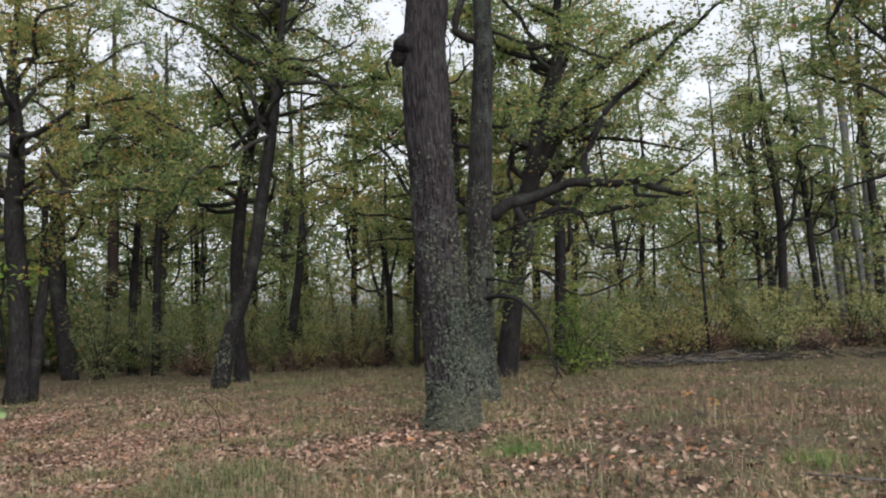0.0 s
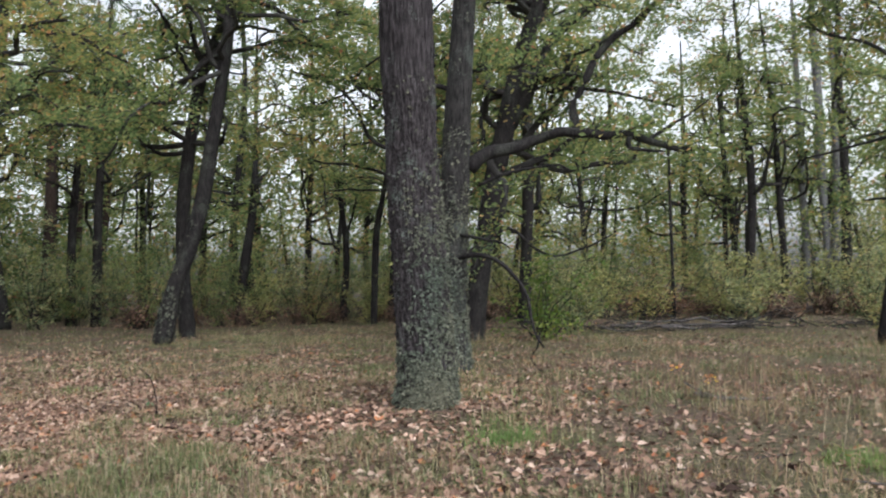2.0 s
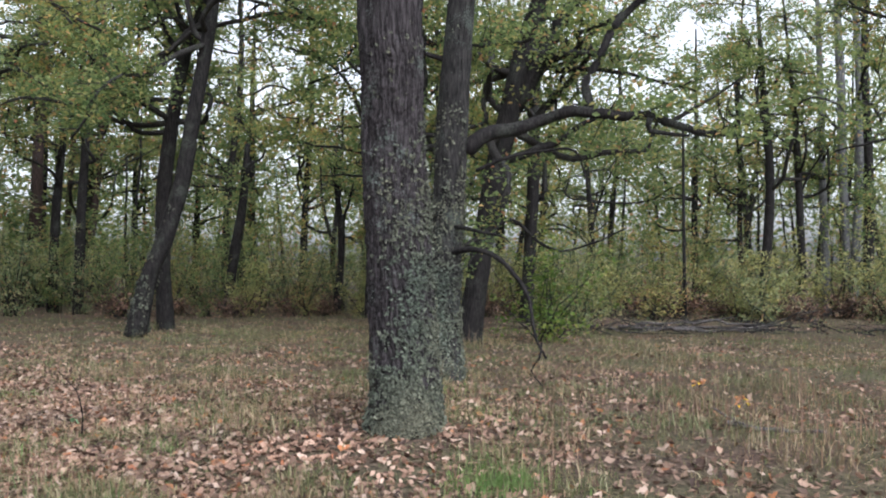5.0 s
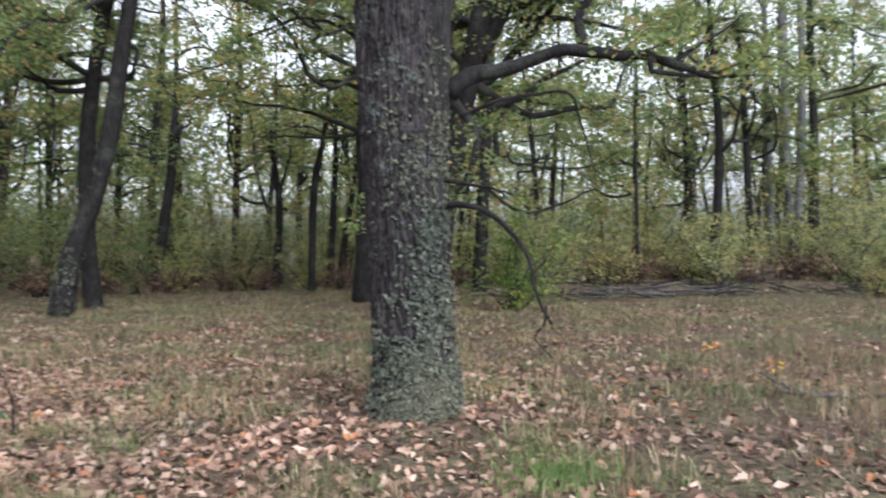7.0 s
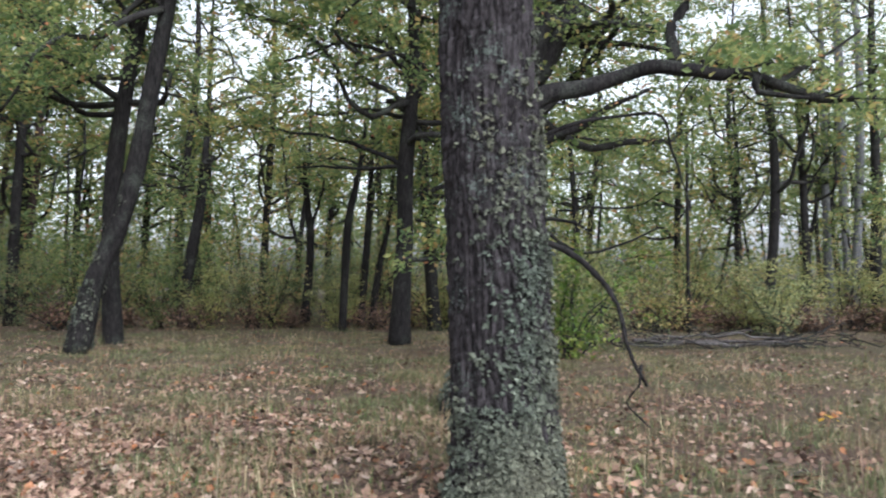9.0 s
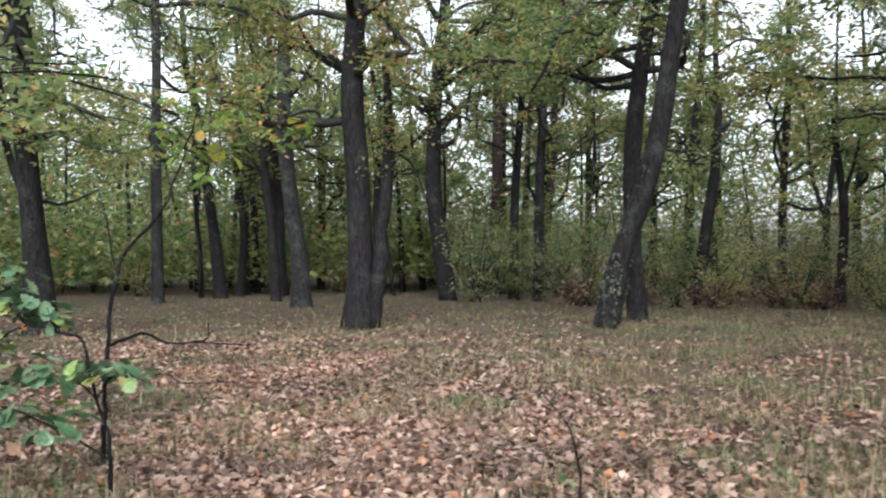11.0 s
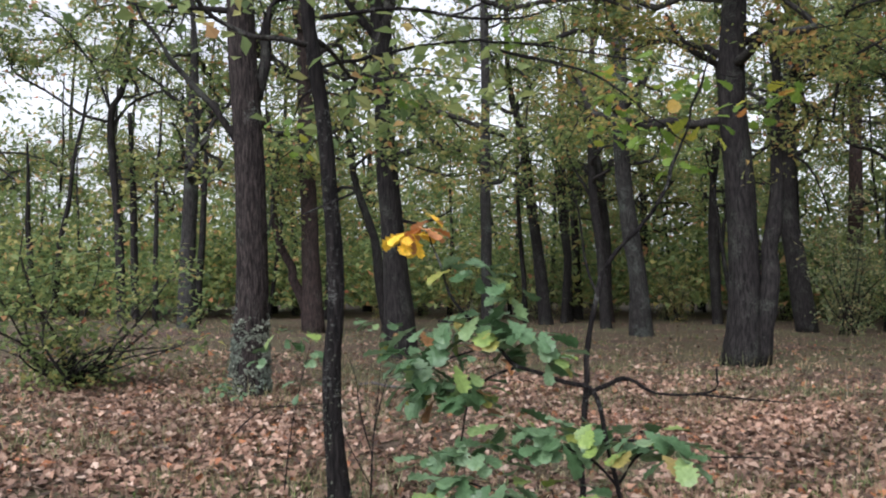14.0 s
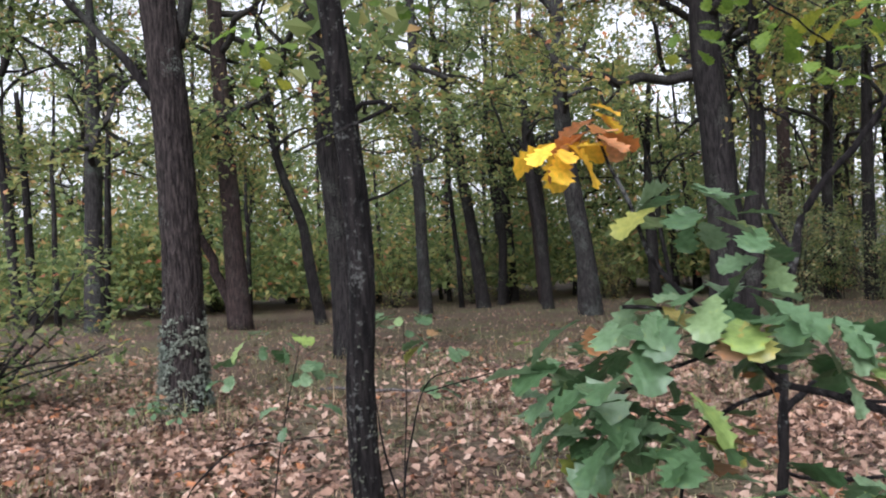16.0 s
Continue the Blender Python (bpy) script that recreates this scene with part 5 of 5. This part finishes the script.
def put_leaves(tree, centre, count, spread, size, mat, down=0.15):
    """Separate leaves round a twig's end, spreading outwards."""
    home = tree.location
    near = min(STEMS[tree.name], key=lambda st: float(np.min(np.linalg.norm(st[1] - np.array(centre), axis=1))))[0] if tree.name in STEMS else tree
    for k in range(count):
        az = leafrng.uniform(0, 360)
        s_ = size * leafrng.uniform(0.7, 1.2)
        a = radians(az)
        off = Vector((-math.sin(a), math.cos(a), 0)) * spread * leafrng.uniform(0.0, 0.7)
        off.z = leafrng.uniform(-0.5, 0.5) * spread * 0.7
        ob = new("leaf", leafrng.choice(BLADES[mat.name]))
        ob.parent = near
        ob.matrix_basis = pose(*(Vector(centre) - home + off), leafrng.gauss(-down * 42, 17), leafrng.gauss(0, 16), az) @ Matrix.Diagonal((s_, s_, s_, 1))


STEMS = {}


def stem(tree, name, pts, r0, r1, mat=BARK["dark"], sides=10):
    q = np.array(pts, float) - np.array(tree.location)
    q = smooth_line(q, 0.04)
    q += (np.stack([grain(q * 9 + 3), grain(q * 9 + 17), grain(q * 9 + 41)], 1) - 0.5) * min(r0 * 1.6, 0.03)
    made = part(name, mesh_of(name, *tube(q, np.linspace(r0, r1, len(q)) * (1 + 0.4 * (grain(q * 22) - 0.5)), sides, r0 * 0.25, seed=3.0), mat), tree)
    STEMS.setdefault(tree.name, []).append((made, q + np.array(tree.location)))
    return made


# the crooked bare sapling
bz = float(level(-7.58, 12.4))
bare = thing("bare_sapling", -7.58, 12.4, bz, "crooked lichened sapling with bare hooked side twigs", "sapling")
stem(bare, "trunk", [(-7.58, 12.4, bz - 0.05), (-7.58, 12.4, 0.13), (-7.56, 12.41, 0.46), (-7.56, 12.41, 0.72), (-7.53, 12.43, 1.05), (-7.49, 12.47, 1.32), (-7.45, 12.5, 1.48), (-7.35, 12.58, 1.64), (-7.23, 12.68, 1.8), (-7.14, 12.75, 2.06), (-7.08, 12.8, 2.3), (-6.95, 12.85, 2.7)], 0.022, 0.008)
stem(bare, "branch", [(-7.56, 12.42, 0.71), (-7.52, 12.74, 0.79), (-7.4, 12.9, 0.71), (-7.21, 13.03, 0.7), (-7.11, 13.1, 0.73), (-7.1, 13.1, 0.87)], 0.015, 0.005)
stem(bare, "branch", [(-7.21, 13.03, 0.7), (-6.94, 13.21, 0.68), (-6.76, 13.33, 0.67)], 0.007, 0.003)
stem(bare, "branch", [(-7.57, 12.42, 0.51), (-7.47, 12.59, 0.45), (-7.23, 12.76, 0.46), (-7.13, 12.83, 0.38), (-6.79, 13.09, 0.38)], 0.009, 0.003)
stem(bare, "branch", [(-7.49, 12.47, 1.3), (-7.6, 12.5, 1.5), (-7.62, 12.45, 1.85), (-7.7, 12.4, 2.1)], 0.009, 0.003)

# the leafy sapling
bz = float(level(-6.8, 11.75))
leafy_sapling = thing("oak_sapling", -6.8, 11.75, bz, "young oak sapling with large blue-green leaves and a yellow tip", "sapling")
stem(leafy_sapling, "trunk", [(-6.8, 11.75, bz - 0.05), (-6.8, 11.74, 0.1), (-6.84, 11.68, 0.4), (-6.9, 11.63, 0.71), (-6.94, 11.61, 0.86), (-7.04, 11.54, 0.91), (-7.22, 11.42, 0.97), (-7.32, 11.36, 1.08), (-7.43, 11.29, 1.15), (-7.55, 11.21, 1.18)], 0.016, 0.007)
stem(leafy_sapling, "branch", [(-7.32, 11.36, 1.08), (-7.41, 11.27, 1.2), (-7.47, 11.21, 1.32), (-7.51, 11.19, 1.45), (-7.55, 11.17, 1.55), (-7.58, 11.16, 1.64)], 0.008, 0.004)
stem(leafy_sapling, "branch", [(-7.22, 11.42, 0.97), (-7.36, 11.34, 0.9), (-7.45, 11.3, 0.78), (-7.47, 11.28, 0.6)], 0.007, 0.004)
stem(leafy_sapling, "branch", [(-7.32, 11.36, 1.07), (-7.5, 11.24, 1.0), (-7.62, 11.15, 0.92)], 0.006, 0.003)
stem(leafy_sapling, "branch", [(-6.84, 11.68, 0.42), (-6.95, 11.6, 0.55), (-7.12, 11.5, 0.62)], 0.008, 0.004)
stem(leafy_sapling, "branch", [(-6.84, 11.68, 0.45), (-6.75, 11.72, 0.6), (-6.6, 11.8, 0.66)], 0.008, 0.004)
for c, n_, w in (((-7.41, 11.31, 1.43), 6, 0.12), ((-7.34, 11.37, 1.16), 7, 0.15), ((-7.5, 11.23, 1.17), 4, 0.1), ((-7.55, 11.21, 1.1), 4, 0.13), ((-7.2, 11.48, 1.08), 5, 0.13), ((-7.64, 11.14, 1.0), 4, 0.1),
                  ((-7.54, 11.21, 0.85), 6, 0.14), ((-7.66, 11.13, 0.92), 3, 0.1), ((-7.16, 11.51, 0.99), 3, 0.1), ((-7.43, 11.3, 0.88), 4, 0.12), ((-7.12, 11.5, 0.64), 8, 0.15), ((-6.91, 11.62, 0.68), 5, 0.13),
                  ((-6.74, 11.71, 0.66), 7, 0.15), ((-7.47, 11.3, 0.56), 4, 0.12), ((-7.36, 11.36, 0.55), 3, 0.12), ((-6.62, 11.78, 0.62), 4, 0.12)):
    put_leaves(leafy_sapling, c, int(n_ * 3.0), w * 1.3, 0.14, FRESH, 0.35)
stem(leafy_sapling, "branch", [(-6.8, 11.74, 0.0), (-7.0, 11.55, 0.2), (-7.2, 11.35, 0.36), (-7.4, 11.2, 0.45)], 0.009, 0.004)
stem(leafy_sapling, "branch", [(-7.0, 11.55, 0.2), (-7.05, 11.5, 0.3), (-7.05, 11.45, 0.42)], 0.006, 0.003)
for c, n_ in (((-7.35, 11.22, 0.42), 9), ((-7.2, 11.32, 0.4), 9), ((-7.08, 11.42, 0.3), 8), ((-7.3, 11.26, 0.2), 7), ((-7.48, 11.15, 0.32), 7)):
    put_leaves(leafy_sapling, c, int(n_ * 1.7), 0.2, 0.155, FRESH, 0.35)
for c, n_ in (((-7.46, 11.15, 1.0), 5), ((-7.52, 11.08, 0.85), 5), ((-7.26, 11.39, 0.72), 7), ((-7.1, 11.58, 0.68), 6), ((-7.38, 11.24, 0.82), 6), ((-7.5, 11.08, 0.57), 5), ((-7.05, 11.64, 0.36), 7), ((-7.17, 11.5, 0.2), 7), ((-7.25, 11.4, 1.32), 5), ((-7.17, 11.5, 1.1), 5)):
    put_leaves(leafy_sapling, c, n_, 0.15, 0.14, FRESH, 0.35)
put_leaves(leafy_sapling, (-7.65, 11.1, 1.6), 9, 0.03, 0.12, YELLOW, 0.7)
put_leaves(leafy_sapling, (-7.59, 11.16, 1.63), 7, 0.03, 0.13, RUST, 0.4)
put_leaves(leafy_sapling, (-7.6, 11.16, 1.7), 2, 0.02, 0.09, YELLOW, 0.0)
put_leaves(leafy_sapling, (-7.57, 11.18, 1.67), 2, 0.02, 0.1, RUST, 0.2)
put_leaves(leafy_sapling, (-7.62, 11.14, 1.14), 1, 0.03, 0.1, RUST, 0.9)
put_leaves(leafy_sapling, (-7.3, 11.38, 1.0), 2, 0.05, 0.08, RUST, 0.9)

leafy_sapling.location += Vector((0.04, 0.037, 0.02))

# thin bare seedlings round the slim dark tree
bz = float(level(-9.38, 12.2))
seedling = thing("thin_seedling", -9.38, 12.2, bz, "thin bare seedling with a few green leaves at its tips", "sapling", "seedlings")
stem(seedling, "stem", [(-9.38, 12.2, bz - 0.04), (-9.38, 12.22, -0.01), (-9.37, 12.23, 0.27), (-9.29, 12.32, 0.72), (-9.2, 12.43, 0.8)], 0.008, 0.003)
stem(seedling, "stem", [(-9.38, 12.22, 0.1), (-9.43, 12.15, 0.45), (-9.45, 12.13, 0.66), (-9.48, 12.09, 0.82)], 0.006, 0.003)
stem(seedling, "stem", [(-9.38, 12.21, -0.1), (-9.5, 12.06, 0.25), (-9.58, 11.98, 0.46)], 0.005, 0.002)
stem(seedling, "stem", [(-9.29, 12.32, 0.7), (-9.1, 12.5, 0.76), (-8.8, 12.7, 0.86)], 0.004, 0.002)
for c, n_ in (((-9.5, 12.4, 1.05), 13), ((-9.3, 12.5, 0.95), 9), ((-9.42, 12.55, 0.7), 8), ((-8.8, 12.7, 0.86), 6)):
    put_leaves(seedling, c, n_, 0.2, 0.105, FRESH, 0.2)
stem(seedling, "stem", [(-9.37, 12.23, 0.3), (-9.45, 12.35, 0.7), (-9.5, 12.4, 1.05)], 0.004, 0.002)
bz = float(level(-10.1, 11.9))
seedling = thing("thin_seedling", -10.1, 11.9, bz, "thin seedling with drooping green leaves and bare twigs", "sapling", "seedlings")
stem(seedling, "stem", [(-10.1, 11.9, bz - 0.04), (-10.05, 11.95, 0.3), (-10.0, 12.05, 0.8), (-9.98, 12.1, 1.02)], 0.006, 0.002)
stem(seedling, "stem", [(-10.36, 11.58, 0.16), (-10.33, 11.61, 0.24), (-10.21, 11.76, 0.4), (-10.08, 11.92, 0.44), (-9.87, 12.18, 0.45)], 0.006, 0.003)
for c, n_ in (((-10.07, 11.95, 0.98), 11), ((-9.96, 12.08, 0.82), 9), ((-10.2, 11.8, 0.85), 7), ((-9.98, 12.04, 0.6), 4)):
    put_leaves(seedling, c, n_, 0.2, 0.11, FRESH, 0.5)
bz = float(level(-3.5, 12.4))
seedling = thing("dead_seedling", -3.5, 12.4, bz, "bent dead seedling with one green leaf tuft at its foot", "sapling", "seedlings")
stem(seedling, "stem", [(-3.5, 12.4, -0.04), (-3.52, 12.42, 0.2), (-3.6, 12.45, 0.42), (-3.8, 12.5, 0.62)], 0.009, 0.004)
stem(seedling, "stem", [(-3.6, 12.45, 0.42), (-3.56, 12.48, 0.55), (-3.6, 12.5, 0.66)], 0.004, 0.002)
put_leaves(seedling, (-3.6, 12.38, 0.14), 4, 0.07, 0.07, FRESH, 0.2)
bz = float(level(-13.9, 13.4))
seedling = thing("low_oak_shoots", -14.3, 13.5, bz, "low green oak shoots at the ridged oak's foot", "sapling", "seedlings")
for k in range(7):
    x, y = -14.35 + 0.16 * k, 13.35 + 0.1 * math.sin(k * 2.1)
    stem(seedling, "stem", [(x, y, bz - 0.03), (x + 0.03, y - 0.05, bz + 0.15), (x + 0.08 * math.sin(k), y - 0.1, bz + 0.3 + 0.05 * (k % 3))], 0.005, 0.002)
    put_leaves(seedling, (x + 0.08 * math.sin(k), y - 0.1, bz + 0.26 + 0.05 * (k % 3)), 6, 0.13, 0.1, FRESH, 0.1)

# leafy boughs hanging close over the path
for pts, spots in (
    ([(-9.6, 11.9, 3.0), (-9.0, 12.9, 3.25), (-8.42, 14.03, 3.2), (-7.97, 14.45, 3.08), (-7.4, 14.9, 2.9)], [(-8.42, 14.03, 3.1, 7), (-7.97, 14.45, 3.0, 8), (-8.56, 13.9, 2.62, 6), (-7.68, 14.71, 2.75, 7), (-8.9, 13.2, 3.3, 6), (-9.83, 12.74, 2.98, 4), (-7.4, 14.9, 2.9, 6)]),
    ([(-8.9, 13.1, 3.2), (-8.3, 13.5, 2.95), (-7.93, 13.7, 2.6), (-7.7, 13.85, 2.35)], [(-8.14, 13.54, 2.72, 7), (-7.93, 13.7, 2.5, 7), (-7.76, 13.83, 2.24, 6), (-7.65, 13.91, 2.51, 5), (-7.82, 13.78, 2.77, 5)]),
    ([(-9.55, 11.95, 2.9), (-10.0, 12.0, 2.85), (-10.43, 12.18, 2.76)], [(-10.43, 12.18, 2.7, 4), (-10.1, 12.05, 2.5, 3)])):
    stem(slim_tree, "branch", pts, 0.014, 0.004)
    for x, y, z, n_ in spots:
        put_leaves(slim_tree, (x, y, z), int(n_ * 1.6), 0.24, 0.13, LIME, 0.3)

# the spreading bush by the ridged oak
bush = shrub("spreading_bush", 2.7, 2.6, 3400, GREEN, 21, "wide bush of dark arching stems with green and rusty leaves", 0.09)
bush.matrix_basis = pose(-17.0, 12.4, float(level(-17.0, 12.4)), 0, 0, 40)
for k in range(26):
    az, ln = leafrng.uniform(0, 2 * math.pi), leafrng.uniform(0.9, 1.9)
    q = [(0, 0, 0.02), (math.cos(az) * ln * 0.4, math.sin(az) * ln * 0.4, 0.25 + 0.1 * (k % 3)), (math.cos(az + 0.2) * ln * 0.8, math.sin(az + 0.2) * ln * 0.8, 0.5), (math.cos(az + 0.3) * ln, math.sin(az + 0.3) * ln, 0.62)]
    part("branch", mesh_of("branch", *tube(smooth_line(q, 0.08), np.linspace(0.02, 0.005, len(smooth_line(q, 0.08))), 6), BARK["dark"]), bush)
hazel = shrub("arching_hazel", 3.4, 1.9, 1900, HAZEL, 33, "arching young hazel with layered yellow-green leaves", 0.12)
hazel.matrix_basis = pose(15.4, 35.6, float(level(15.4, 35.6)), 0, 0, 10)

# small sticks lying about
sticks = []
for x, y, z in scattered(420, 12, lambda x, y: np.full(len(x), 0.9)):
    az, ln = rng.uniform(0, 2 * np.pi), rng.uniform(0.12, 0.6)
    q = gnarl((x, y, z + 0.012), (math.cos(az), math.sin(az), 0), ln, 4, rng, 0, 0.18)
    q[:, 2] = level(q[:, 0], q[:, 1]) + 0.012 + np.abs(rng.normal(0, 0.012, len(q)))
    sticks.append(tube(q, np.linspace(0.006, 0.002, len(q)), 4))
stuff("fallen_sticks", joined(sticks), WOOD, "small dry sticks strewn over the leaf litter", "sticks")
for x, y, s_ in ((12.6, 32.4, 0.9), (19.0, 32.0, 1.0), (21.5, 27.8, 0.8), (7.6, 35.2, 0.9), (17.2, 27.0, 0.6), (2.6, 36.4, 0.7), (-6.5, 36.8, 0.8), (23.5, 24.0, 0.9), (-1.5, 37.0, 0.7)):
    made = copy_thing(hazel, pose(x, y, float(level(x, y)), 0, 0, x * 57))
    made.scale = (s_, s_, s_)

# single tall dry stalks and a touch of orange in the grass
for x, y, h in ((-2.0, 12.5, 0.62), (3.65, 8.6, 0.5), (-2.3, 14.2, 0.7), (3.9, 9.4, 0.45), (-5.0, 16.5, 0.6)):
    z = float(level(x, y))
    stalk = thing("dry_grass_stalk", x, y, z, "single tall pale stalk of dry grass", "grass stalk", "tall dry stalks")
    stem(stalk, "stem", [(x, y, z - 0.03), (x + 0.01, y, z + h * 0.5), (x + 0.05, y, z + h)], 0.004, 0.002, STRAW, 5)
    stem(stalk, "seed_head", [(x + 0.05, y, z + h), (x + 0.065, y, z + h + 0.06), (x + 0.07, y, z + h + 0.12)], 0.007, 0.002, STRAW, 6)
for x, y in ((4.46, 15.2), (4.3, 13.3)):
    z = float(level(x, y))
    seedling = thing("orange_seedling", x, y, z, "small seedling with orange autumn leaves in the grass", "sapling", "seedlings")
    stem(seedling, "stem", [(x, y, z - 0.03), (x + 0.02, y, z + 0.12), (x, y, z + 0.2)], 0.004, 0.002)
    put_leaves(seedling, (x, y, z + 0.17), 9, 0.12, 0.08, RUST, 0.1)
    put_leaves(seedling, (x, y, z + 0.12), 5, 0.12, 0.07, YELLOW, 0.1)
shoots = shrub("leafy_shoots", 2.6, 1.9, 1500, LUSHLEAF, 41, "bright green leafy shoots beside the spreading oak", 0.11)
shoots.matrix_basis = pose(3.6, 23.6, float(level(3.6, 23.6)), 0, 0, 15)
